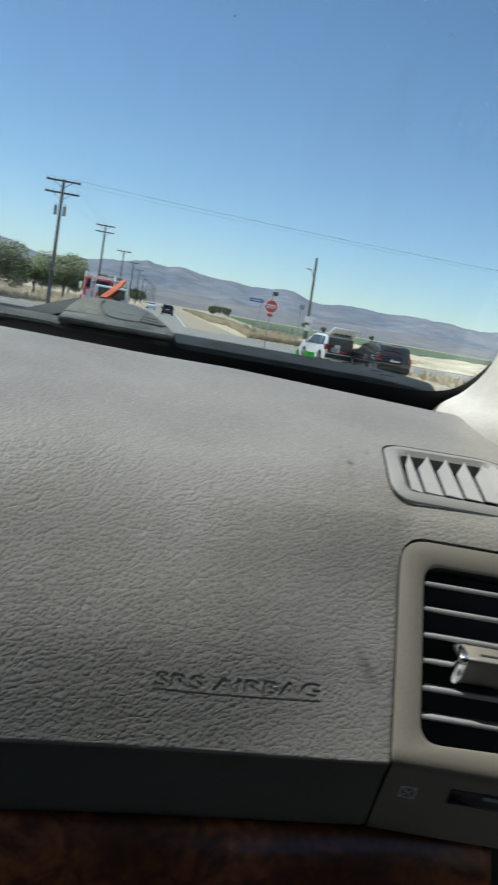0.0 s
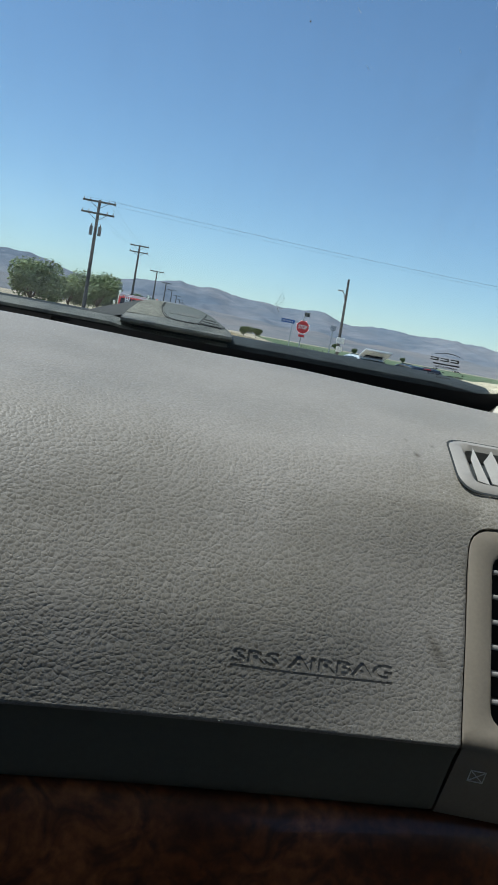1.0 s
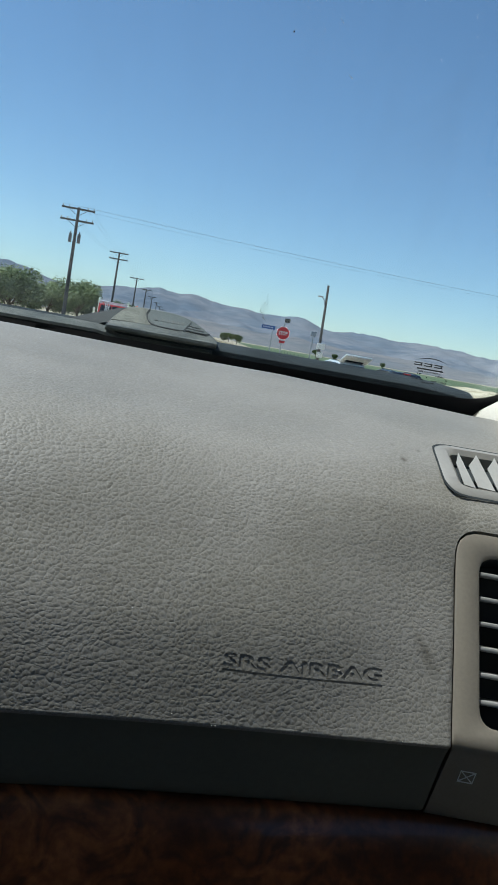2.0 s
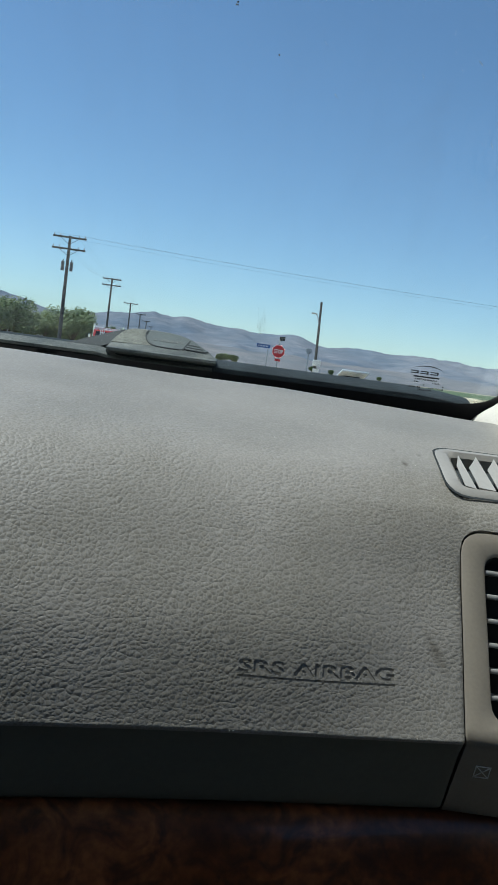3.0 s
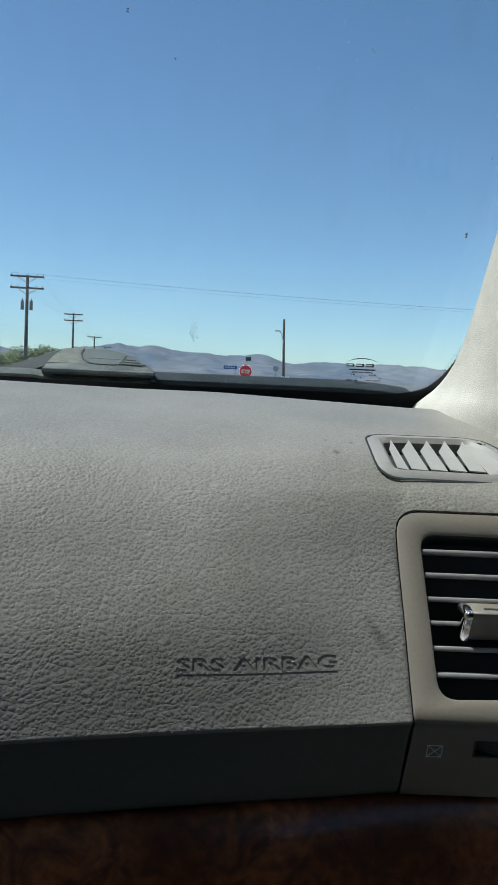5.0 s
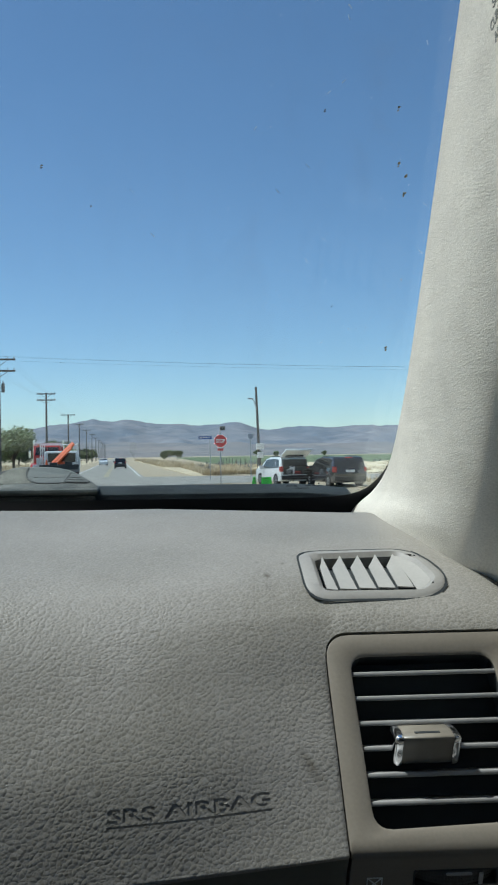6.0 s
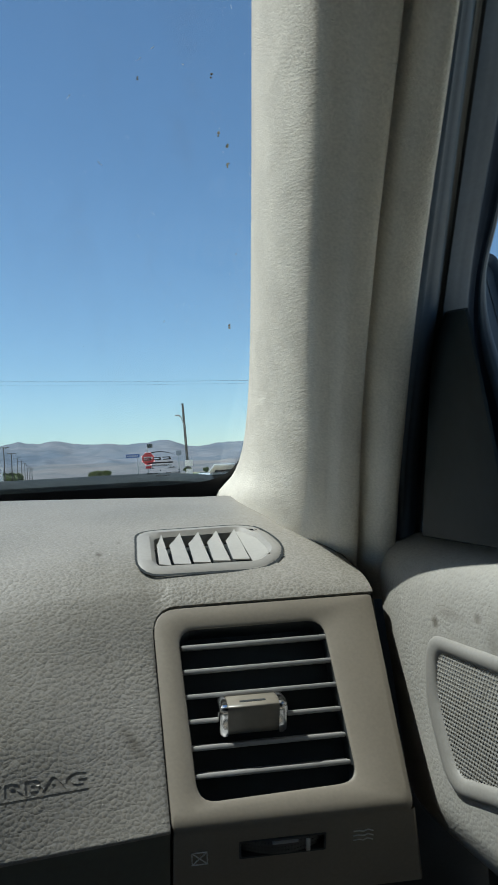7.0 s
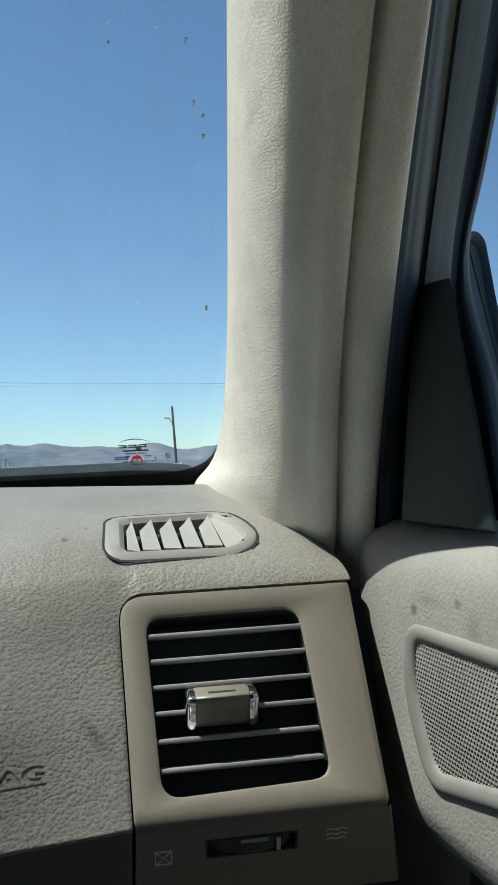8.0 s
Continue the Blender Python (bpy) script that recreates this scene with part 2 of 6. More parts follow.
def glass_sheet(name, tint, dust=0.0):
    """A thin pane: clear, a little tinted, with a mirror gloss that grows at grazing angles, and dust in smears."""
    m = bpy.data.materials.new(name)
    m.use_nodes = True
    n, l = m.node_tree.nodes, m.node_tree.links
    n.remove(n["Principled BSDF"])
    tr, gl, fr, mix = n.new("ShaderNodeBsdfTransparent"), n.new("ShaderNodeBsdfGlossy"), n.new("ShaderNodeFresnel"), n.new("ShaderNodeMixShader")
    tr.inputs[0].default_value = (*tint, 1)
    gl.inputs["Roughness"].default_value = 0.02
    fr.inputs[0].default_value = 1.25
    l.new(fr.outputs[0], mix.inputs[0])
    l.new(tr.outputs[0], mix.inputs[1])
    l.new(gl.outputs[0], mix.inputs[2])
    out = mix.outputs[0]
    if dust:
        co, mp, no, rp = n.new("ShaderNodeTexCoord"), n.new("ShaderNodeMapping"), n.new("ShaderNodeTexNoise"), n.new("ShaderNodeMapRange")
        mp.inputs["Rotation"].default_value = (0.0, 0.6, 0.3)
        mp.inputs["Scale"].default_value = (34, 9, 9)
        no.inputs["Scale"].default_value, no.inputs["Detail"].default_value = 1.0, 5
        l.new(co.outputs["Object"], mp.inputs[0])
        l.new(mp.outputs[0], no.inputs["Vector"])
        l.new(no.outputs["Fac"], rp.inputs[0])
        rp.inputs["From Min"].default_value, rp.inputs["From Max"].default_value = 0.45, 0.8
        rp.inputs["To Min"].default_value, rp.inputs["To Max"].default_value = dust * 0.25, dust
        # Wiped-over streaks, thicker towards the pillar and the top.
        streak, sm, area, am, wide = n.new("ShaderNodeTexNoise"), n.new("ShaderNodeMapRange"), n.new("ShaderNodeTexGradient"), n.new("ShaderNodeMapping"), n.new("ShaderNodeMapping")
        wide.inputs["Rotation"].default_value, wide.inputs["Scale"].default_value = (0.0, -0.5, 0.0), (9, 3, 5)
        streak.inputs["Scale"].default_value, streak.inputs["Detail"].default_value, streak.inputs["Distortion"].default_value = 1.6, 9, 1.2
        l.new(co.outputs["Object"], wide.inputs[0])
        l.new(wide.outputs[0], streak.inputs["Vector"])
        l.new(streak.outputs["Fac"], sm.inputs[0])
        sm.inputs["From Min"].default_value, sm.inputs["From Max"].default_value, sm.inputs["To Max"].default_value = 0.52, 0.78, dust * 3.5
        am.vector_type = "TEXTURE"
        am.inputs["Location"].default_value, am.inputs["Scale"].default_value = (0.22, 0.72, 1.72), (0.30, 0.6, 0.30)
        area.gradient_type = "SPHERICAL"
        l.new(co.outputs["Object"], am.inputs[0])
        l.new(am.outputs[0], area.inputs[0])
        both, total = n.new("ShaderNodeMath"), n.new("ShaderNodeMath")
        both.operation, total.operation = "MULTIPLY", "ADD"
        l.new(sm.outputs[0], both.inputs[0])
        l.new(area.outputs["Fac"], both.inputs[1])
        l.new(both.outputs[0], total.inputs[0])
        l.new(rp.outputs[0], total.inputs[1])
        df, mx = n.new("ShaderNodeBsdfDiffuse"), n.new("ShaderNodeMixShader")
        df.inputs[0].default_value = (0.55, 0.53, 0.5, 1)
        l.new(total.outputs[0], mx.inputs[0])
        l.new(out, mx.inputs[1])
        l.new(df.outputs[0], mx.inputs[2])
        out = mx.outputs[0]
    l.new(out, n["Material Output"].inputs[0])
    return m


PAD = leather("dash_vinyl", (0.225, 0.208, 0.171), wear=(0.262, 0.244, 0.212))
# Smooth vinyl, darker than the pad: the lip's shade is in its colour.
PAD_SMOOTH_SHADED = shader("dash_vinyl_smooth_shaded", (0.112, 0.116, 0.096), rough=0.55, spec=0.35, vary=0.06, fine=0.05, fine_scale=200, bump=0.0001, bump_scale=900)
PLASTIC = shader("tan_plastic", (0.232, 0.203, 0.159), rough=0.45, vary=0.05, scale=10, fine=0.05, fine_scale=400, bump=0.00005, bump_scale=1500)
VANE = shader("pale_plastic", (0.39, 0.375, 0.343), rough=0.5, vary=0.05, scale=30, fine=0.04, fine_scale=400)
BEZEL = shader("bezel_plastic", (0.30, 0.285, 0.258), rough=0.5, vary=0.05, scale=30, fine=0.05, fine_scale=400)
DARK = shader("dark_plastic", (0.030, 0.034, 0.036), rough=0.55, vary=0.2, scale=15, fine=0.1, fine_scale=300)
VOID = shader("duct_black", (0.026, 0.031, 0.033), rough=0.9, vary=0.2)
RUBBER = shader("black_rubber", (0.016, 0.017, 0.019), rough=0.6, vary=0.25, scale=20, fine=0.15, fine_scale=300, bump=0.0001, bump_scale=600)
COWL = shader("faded_black_plastic", (0.050, 0.056, 0.060), rough=0.75, spec=0.12, vary=0.2, scale=18, fine=0.15, fine_scale=250, bump=0.0002, bump_scale=500)
WIPER = shader("dusty_grey_plastic", (0.11, 0.113, 0.106), rough=0.6, vary=0.2, scale=25, fine=0.2, fine_scale=300, tint=(0.21, 0.20, 0.175), bump=0.0003, bump_scale=350)
WIPER_DUST = shader("pale_road_dust", (0.24, 0.225, 0.185), rough=0.9, vary=0.25, scale=60, fine=0.25, fine_scale=300, bump=0.0003, bump_scale=350)
WIPER_SHIELD = shader("grey_green_plastic", (0.092, 0.100, 0.097), rough=0.55, vary=0.12, scale=30, fine=0.12, fine_scale=300)
CHROME = shader("chrome", (0.75, 0.75, 0.76), rough=0.12, metal=1.0, vary=0.04)
CLOTH = shader("pillar_cloth", (0.70, 0.67, 0.595), rough=0.9, spec=0.15, vary=0.06, scale=14, fine=0.10, fine_scale=500, bump=0.0008, bump_scale=750)
def add_folds(m):
    """Faint slanting creases in stretched cloth."""
    n, l = m.node_tree.nodes, m.node_tree.links
    co, mp, no, bp = n.new("ShaderNodeTexCoord"), n.new("ShaderNodeMapping"), n.new("ShaderNodeTexNoise"), n.new("ShaderNodeBump")
    mp.inputs["Rotation"].default_value = (0.95, 0.0, 0.25)
    mp.inputs["Scale"].default_value = (26, 8, 45)
    no.inputs["Scale"].default_value, no.inputs["Detail"].default_value = 1.0, 3
    bp.inputs["Distance"].default_value, bp.inputs["Strength"].default_value = 0.0011, 1.0
    l.new(co.outputs["Object"], mp.inputs[0])
    l.new(mp.outputs[0], no.inputs["Vector"])
    l.new(no.outputs["Fac"], bp.inputs["Height"])
    first = next(k for k in n if k.type == "BUMP" and k != bp)
    l.new(bp.outputs[0], first.inputs["Normal"])


add_folds(CLOTH)
SEATCLOTH = shader("dim_cabin_cloth", (0.20, 0.19, 0.165), rough=0.95, vary=0.1, scale=8)
LINER = shader("headliner_cloth", (0.55, 0.54, 0.51), rough=0.95, spec=0.1, vary=0.06, scale=8, fine=0.1, fine_scale=300)
DOORVINYL = leather("door_vinyl", (0.318, 0.303, 0.264), cell=330.0, depth=0.00028, rough=0.5, wear=(0.37, 0.354, 0.316))
INK = shader("black_ceramic_print", (0.010, 0.011, 0.014), rough=0.4, vary=0.1)
GREYINK = shader("grey_print", (0.85, 0.85, 0.82), rough=0.6, vary=0.1)
LETTER_GREY = shader("pillar_print", (0.20, 0.20, 0.185), rough=0.9, vary=0.2, scale=60)
GLASS = glass_sheet("windshield_glass", (0.93, 0.965, 0.955), dust=0.020)
SIDEGLASS = glass_sheet("side_glass", (0.78, 0.82, 0.82))
FRAMEPLASTIC = shader("dark_blue_grey_plastic", (0.082, 0.113, 0.158), rough=0.48, spec=0.4, vary=0.12, scale=9, fine=0.06, fine_scale=300)
SPECK = shader("dried_insect", (0.36, 0.28, 0.18), rough=0.9, vary=0.4, scale=400)


def wood_material():
    """Lacquered burl: swirling figure with darker pools."""
    m = shader("burl_wood", (0.17, 0.052, 0.018), rough=0.32, coat=0.35, vary=0.35, scale=10, fine=0.3, fine_scale=140, tint=(0.36, 0.125, 0.045))
    n, l = m.node_tree.nodes, m.node_tree.links
    b = n["Principled BSDF"]
    co, wv, mix = n.new("ShaderNodeTexCoord"), n.new("ShaderNodeTexNoise"), n.new("ShaderNodeMixRGB")
    wv.inputs["Scale"].default_value, wv.inputs["Detail"].default_value, wv.inputs["Distortion"].default_value = 28.0, 8, 2.6
    l.new(co.outputs["Object"], wv.inputs["Vector"])
    mr = n.new("ShaderNodeMapRange")
    mr.inputs["From Min"].default_value, mr.inputs["From Max"].default_value, mr.inputs["To Max"].default_value = 0.42, 0.66, 0.75
    l.new(wv.outputs["Fac"], mr.inputs[0])
    l.new(mr.outputs[0], mix.inputs[0])
    l.new(b.inputs["Base Color"].links[0].from_socket, mix.inputs[1])
    mix.inputs[2].default_value = (0.060, 0.024, 0.016, 1)
    l.new(mix.outputs[0], b.inputs["Base Color"])
    return m


WOOD = wood_material()

# ---- the car's cabin ----
# x to the right, y ahead, z up; the passenger sits at x = 0, the car's middle is x = -0.40.
def pane(x, z, off=0.0):
    """A point of the windshield at x and z; off: outwards."""
    y = 1.097 - 1.107 * (z - 1.44) - 0.234 * (x + 0.4) ** 2
    return Vector((x, y + off * 0.74, z + off * 0.67))


def round_poly(points, r, n=5):
    out = []
    for k, p in enumerate(points):
        a, b, c = Vector(points[k - 1]), Vector(p), Vector(points[(k + 1) % len(points)])
        p0, p1 = b + (a - b).normalized() * r, b + (c - b).normalized() * r
        for j in range(n + 1):
            t = j / n
            out.append(tuple((1 - t) ** 2 * p0 + 2 * t * (1 - t) * b + t * t * p1))
    return out


def inset(points, d):
    """The outline of a convex polygon (anticlockwise) moved inwards by d."""
    out = []
    for k, p in enumerate(points):
        a, b, c = Vector(points[k - 1]), Vector(p), Vector(points[(k + 1) % len(points)])
        e0, e1 = (b - a).normalized(), (c - b).normalized()
        n0, n1 = Vector((-e0.y, e0.x)), Vector((-e1.y, e1.x))
        out.append(tuple(b + (n0 + n1) * (d / (1 + n0.dot(n1)))))
    return out


def plane_of(origin, u, v):
    u = Vector(u).normalized()
    w = u.cross(Vector(v)).normalized()
    v = w.cross(u)
    return Matrix(((u.x, v.x, w.x, origin[0]), (u.y, v.y, w.y, origin[1]), (u.z, v.z, w.z, origin[2]), (0, 0, 0, 1)))


def baked(bm, cutter_meshes, solver="EXACT"):
    """The solid in bm with the given meshes cut out of it."""
    me = bpy.data.meshes.new("pad")
    bm.normal_update()
    bm.to_mesh(me)
    bm.free()
    for c in cutter_meshes:
        ob, cut = new("pad", me), new("cutter", c)
        mod = ob.modifiers.new("cut", "BOOLEAN")
        mod.operation, mod.solver, mod.object, mod.use_self = "DIFFERENCE", solver, cut, True
        bpy.context.view_layer.update()
        made = bpy.data.meshes.new_from_object(ob.evaluated_get(bpy.context.evaluated_depsgraph_get()))
        bpy.data.objects.remove(ob)
        bpy.data.objects.remove(cut)
        me = made if len(made.vertices) else me
    return me


# The dashboard's section: y and z from the underside of its lip up over the top to the glass.
SECTION = [(0.622, 1.098), (0.614, 1.102), (0.606, 1.125), (0.597, 1.150), (0.5915, 1.1605), (0.5895, 1.1635), (0.5890, 1.1655), (0.5900, 1.1685), (0.5942, 1.180),
           (0.6018, 1.200), (0.6135, 1.226), (0.629, 1.250), (0.647, 1.273), (0.668, 1.2985), (0.689, 1.319),
           (0.715, 1.337), (0.745, 1.348), (0.780, 1.3565), (0.850, 1.371), (0.930, 1.3855), (0.985, 1.392), (1.030, 1.387), (1.060, 1.365)]


def hollow(x, z):
    """The pad's face falls back a little towards the vent."""
    if x <= -0.03 or not 1.165 < z < 1.318:
        return 0.0
    k = min((x + 0.03) / 0.145, 1)
    return 0.014 * k * k * (3 - 2 * k) * math.sin(math.pi * (z - 1.165) / 0.153)


def swell(x):
    """Towards the car's middle the face comes nearer."""
    return 0.18 * min(max(x, -0.34) + 0.02, 0) ** 2


def dash(x, y, z):
    back = min(max((y - 0.75) / 0.25, 0), 1)
    shift = (1 - back) * (0.08 * max(min(x, 0.13), -0.30) - swell(x)) - back * 0.10 * ((x + 0.4) ** 2 - 0.16)
    up = min(max((z - 1.17) / 0.12, 0), 1)
    if y < 0.72:
        shift += hollow(x, z)
    rear = min(max((y - 0.80) / 0.16, 0), 1)
    sink = rear * rear * (3 - 2 * rear) * (0.0008 + 0.0085 * min(max(x / 0.22, 0), 1))
    return Vector((x, y + shift, z + 0.02 * min(max(-x - 0.1, 0), 0.2) * up - sink))


def side(y):
    """How far to the right the dashboard's top reaches at y."""
    return lerp_table([(0.64, 0.302), (0.675, 0.302), (0.70, 0.3015), (0.72, 0.2985), (0.745, 0.289), (0.78, 0.276), (0.85, 0.266), (1.06, 0.262)], y)


dashboard = thing("dashboard", "taupe grained vinyl car dashboard with an air vent and wood trim", "dashboard", (0, 0, 0))

line = smooth_line([(y, z, 0) for y, z in SECTION], 5)
line = [(p.x, p.y) for p in line]
line = [(y0 + (y1 - y0) * k / n, z0 + (z1 - z0) * k / n) for (y0, z0), (y1, z1) in zip(line, line[1:]) for n in [3 if z0 > 1.29 and y0 < 0.82 else 1] for k in range(n)] + [line[-1]]
END = 0.1184


def end_x(z):
    """The pad's right edge leans outwards with height."""
    return END + 0.03 * (min(max(z, 1.165), 1.305) - 1.234)


def lean_in(x, z):
    """x moved so that the pad's last columns follow its leaning edge."""
    k = min(max((x - 0.07) / (END - 0.07), 0), 1)
    return x + (end_x(z) - END) * k


xs = list(np.linspace(-1.10, -0.36, 10)) + list(np.linspace(-0.34, END - 0.0035, 34)) + [END - 0.0015, END]
bm = bmesh.new()
rows = []
for x in xs:
    tuck = {END: 0.0010, END - 0.0015: 0.0003}.get(x, 0.0)
    ring = []
    for k, (y, z) in enumerate(line):
        p = dash(lean_in(x, z), y, z)
        a, b = line[max(k - 1, 0)], line[min(k + 1, len(line) - 1)]
        n = Vector((0, b[1] - a[1], -(b[0] - a[0]))).normalized()
        ring.append(p + n * tuck * min(max((1.285 - z) / 0.010, 0), 1) * (y < 0.75))
    ring += [dash(lean_in(x, z), y, z) for y, z in ((1.060, 1.330), (0.760, 1.300), (0.660, 1.180), (0.640, 1.098))]
    rows.append(ring)
grid_mesh(bm, rows, closed=True, caps=True)
bmesh.ops.recalc_face_normals(bm, faces=bm.faces)

# Darkens a soft patch of the colour, as for grime beside the vent.
def add_dark_patch(m, at, size, slant, strength):
    n, l = m.node_tree.nodes, m.node_tree.links
    b = n["Principled BSDF"]
    co, mp, gr, no, mul = n.new("ShaderNodeTexCoord"), n.new("ShaderNodeMapping"), n.new("ShaderNodeTexGradient"), n.new("ShaderNodeTexNoise"), n.new("ShaderNodeMath")
    mp.vector_type = "TEXTURE"
    mp.inputs["Location"].default_value = at
    mp.inputs["Rotation"].default_value = (0, slant, 0)
    mp.inputs["Scale"].default_value = size
    gr.gradient_type = "SPHERICAL"
    no.inputs["Scale"].default_value, no.inputs["Detail"].default_value = 160.0, 4
    l.new(co.outputs["Object"], mp.inputs[0])
    l.new(mp.outputs[0], gr.inputs[0])
    l.new(co.outputs["Object"], no.inputs["Vector"])
    mul.operation = "MULTIPLY"
    l.new(gr.outputs["Fac"], mul.inputs[0])
    l.new(no.outputs["Fac"], mul.inputs[1])
    amount = n.new("ShaderNodeMapRange")
    amount.inputs["From Max"].default_value = 0.45
    amount.inputs["To Max"].default_value = strength
    l.new(mul.outputs[0], amount.inputs[0])
    mix = n.new("ShaderNodeMixRGB")
    mix.inputs[2].default_value = (0.10, 0.085, 0.06, 1)
    old = b.inputs["Base Color"].links[0].from_socket
    l.new(old, mix.inputs[1])
    l.new(amount.outputs[0], mix.inputs[0])
    l.new(mix.outputs[0], b.inputs["Base Color"])


add_dark_patch(PAD, (0.096, 0.63, 1.219), (0.006, 0.05, 0.020), -0.6, 0.6)
add_dark_patch(PAD, (-0.16, 0.65, 1.25), (0.05, 0.06, 0.03), 0.4, 0.25)
for x, y, w, d, s in ((0.085, 0.745, 0.0042, 0.0070, 1.0), (0.104, 0.771, 0.0030, 0.0050, 0.7), (0.081, 0.774, 0.0026, 0.0050, 0.6)):
    add_dark_patch(PAD, (x, y, 1.350), (w, d, 0.02), 0.0, s)

# The words pressed into the vinyl, with a line under them.
PRESS_Z = 1.205
FRONT = [(z, y) for y, z in line if 1.17 < z < 1.30 and y < 0.7]
RISE = (lerp_table(FRONT, PRESS_Z + 0.005) - lerp_table(FRONT, PRESS_Z - 0.005)) / 0.010
at_front = dash(0.004, lerp_table(FRONT, PRESS_Z), PRESS_Z)
FACE = plane_of(at_front - Vector((0, hollow(0.004, PRESS_Z), 0)), (1, 0.08 - 0.02 * RISE, -0.02), (0, RISE, 1))


def bulge(x, z):
    """How far the pad's face lies behind the plane of the lettering."""
    return hollow(x, z) - swell(x) + lerp_table(FRONT, z) - lerp_table(FRONT, PRESS_Z) - RISE * (z - PRESS_Z)



words = text_mesh("SRS AIRBAG", 0.117, 0.0092, 0.0030, bold=0.028)
words.transform(FACE @ Matrix.Translation((0, 0.0002, 0.00095)))
bar = bmesh.new()
for k in range(12):
    u = -0.0590 + 0.118 * k / 12
    box(bar, (u, -0.0077, -0.0007), (u + 0.118 / 12, -0.0062, 0.0020), m=FACE)
bmesh.ops.remove_doubles(bar, verts=bar.verts, dist=1e-6)
bmesh.ops.delete(bar, geom=[f for f in bar.faces if abs(f.normal.dot(FACE.col[0].to_3d())) > 0.9 and 0.001 < abs(abs((FACE.inverted() @ f.calc_center_median()).x) - 0.0590)], context="FACES")
bar_mesh = bpy.data.meshes.new("bar")
bar.to_mesh(bar_mesh)
bar.free()
for me in (words, bar_mesh):
    for v in me.vertices:
        v.co.y += bulge(v.co.x, v.co.z)
pad_mesh = baked(bm, [words, bar_mesh])
bm = bmesh.new()
bm.from_mesh(pad_mesh)
bmesh.ops.delete(bm, geom=[f for f in bm.faces if all(v.co.x > end_x(v.co.z) - 2e-4 for v in f.verts)], context="FACES")
# The top right of the dashboard, above the vent, running out to the pillar.
fine_line = [q for q in line if q[1] > 1.3060]
fine_line.insert(0, (lerp_table([(z, y) for y, z in line if 1.2 < z < 1.38 and y < 0.9], 1.3056), 1.3056))
VENT = plane_of((0.197, 0.6335, 1.234), (1, -0.113, 0), (0, 0.5306, 0.8476))
BY_HEIGHT = [(z, y) for y, z in line if 1.20 < z < 1.38 and y < 0.9]
CORNER = 0.020
EDGE_Z = fine_line[0][1]


def vent_fall(x):
    """How far the vent panel's upper edge drops at its rounded corner."""
    d = min(max(x - end_x(1.30) - 0.0003, 0.0), CORNER)
    return (CORNER - math.sqrt(max(CORNER**2 - (CORNER - d) ** 2, 0))) * 0.85


rows = []
for y, z in fine_line:
    r = side(y)
    row = []
    k = min(max((z - EDGE_Z) / 0.036, 0), 1)
    k = 1 - k * k * (3 - 2 * k)
    for u in np.concatenate((np.linspace(0, 0.14, 16), np.linspace(0.16, 1, 42))):
        drop = 0.007 * max((u - 0.86) / 0.14, 0) ** 2
        x0 = end_x(EDGE_Z) + (side(fine_line[0][0]) - end_x(EDGE_Z)) * u
        fall = vent_fall(x0)
        left = end_x(z - fall * k)
        x = left + (r - left) * u
        ze = EDGE_Z - fall
        q = dash(x0, lerp_table(BY_HEIGHT, ze), ze)
        p = VENT @ Vector(((x0 - 0.197 - 0.07 * (ze - 1.234)) / 0.9937, (ze - 1.234) / 0.8476, 0.0))
        flush = Vector((0, min(p.y - q.y, 0.0), 0)) * min(max((x0 - END) / 0.02, 0), 1)
        zz = z - fall * k
        yy = lerp_table(BY_HEIGHT, zz) if k > 0 else y
        row.append(dash(x, yy, zz) + flush * k - Vector((0, 0, drop * (1 - k))))
    rows.append(row)
first_face = len(bm.faces)
grid_mesh(bm, [[p + Vector((0, 0.014, -0.010)) for p in rows[0]], [p + Vector((0, 0.0022, -0.0016)) for p in rows[0]], *rows])
grid_mesh(bm, [[r[-1] for r in rows], [r[-1] + Vector((0.002, 0, -0.03)) for r in rows]])
# The opening for the demister vent.
BEZ = [(-0.0645, -0.0432), (0.0500, -0.0462), (0.0692, -0.0260), (0.0638, 0.0180), (0.0510, 0.0430), (-0.0550, 0.0460)]
opening = [(0.178 + u, 0.7525 + 0.98 * v) for u, v in inset(BEZ, 0.002)]


def within(poly, u, v):
    ins = False
    for k in range(len(poly)):
        (x0, y0), (x1, y1) = poly[k - 1], poly[k]
        if (y0 > v) != (y1 > v) and u < (x1 - x0) * (v - y0) / (y1 - y0) + x0:
            ins = not ins
    return ins


bm.faces.ensure_lookup_table()
bmesh.ops.delete(bm, geom=[f for f in bm.faces[first_face:] if all(v.co.z > 1.315 and within(opening, v.co.x, v.co.y) for v in f.verts)], context="FACES")
bmesh.ops.remove_doubles(bm, verts=bm.verts, dist=2e-5)
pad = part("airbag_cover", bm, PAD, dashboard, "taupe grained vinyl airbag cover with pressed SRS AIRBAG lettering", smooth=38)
# Below the edge the lip takes the vinyl with shade in its colour.
pad.data.materials.append(PAD_SMOOTH_SHADED)
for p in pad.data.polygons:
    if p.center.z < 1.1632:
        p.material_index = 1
pad.data.materials.append(shader("pressed_vinyl", (0.225, 0.208, 0.176), rough=0.5, vary=0.05, fine=0.05))
to_face = FACE.inverted()
for p in pad.data.polygons:
    c = to_face @ (p.center - Vector((0, bulge(p.center.x, p.center.z), 0)))
    if abs(c.x) < 0.062 and abs(c.y) < 0.012 and c.z < -0.0003:
        p.material_index = 2

# Dark hollow behind the joints.
bm = bmesh.new()
box(bm, (0.110, 0.700, 1.08), (0.300, 0.760, 1.290))
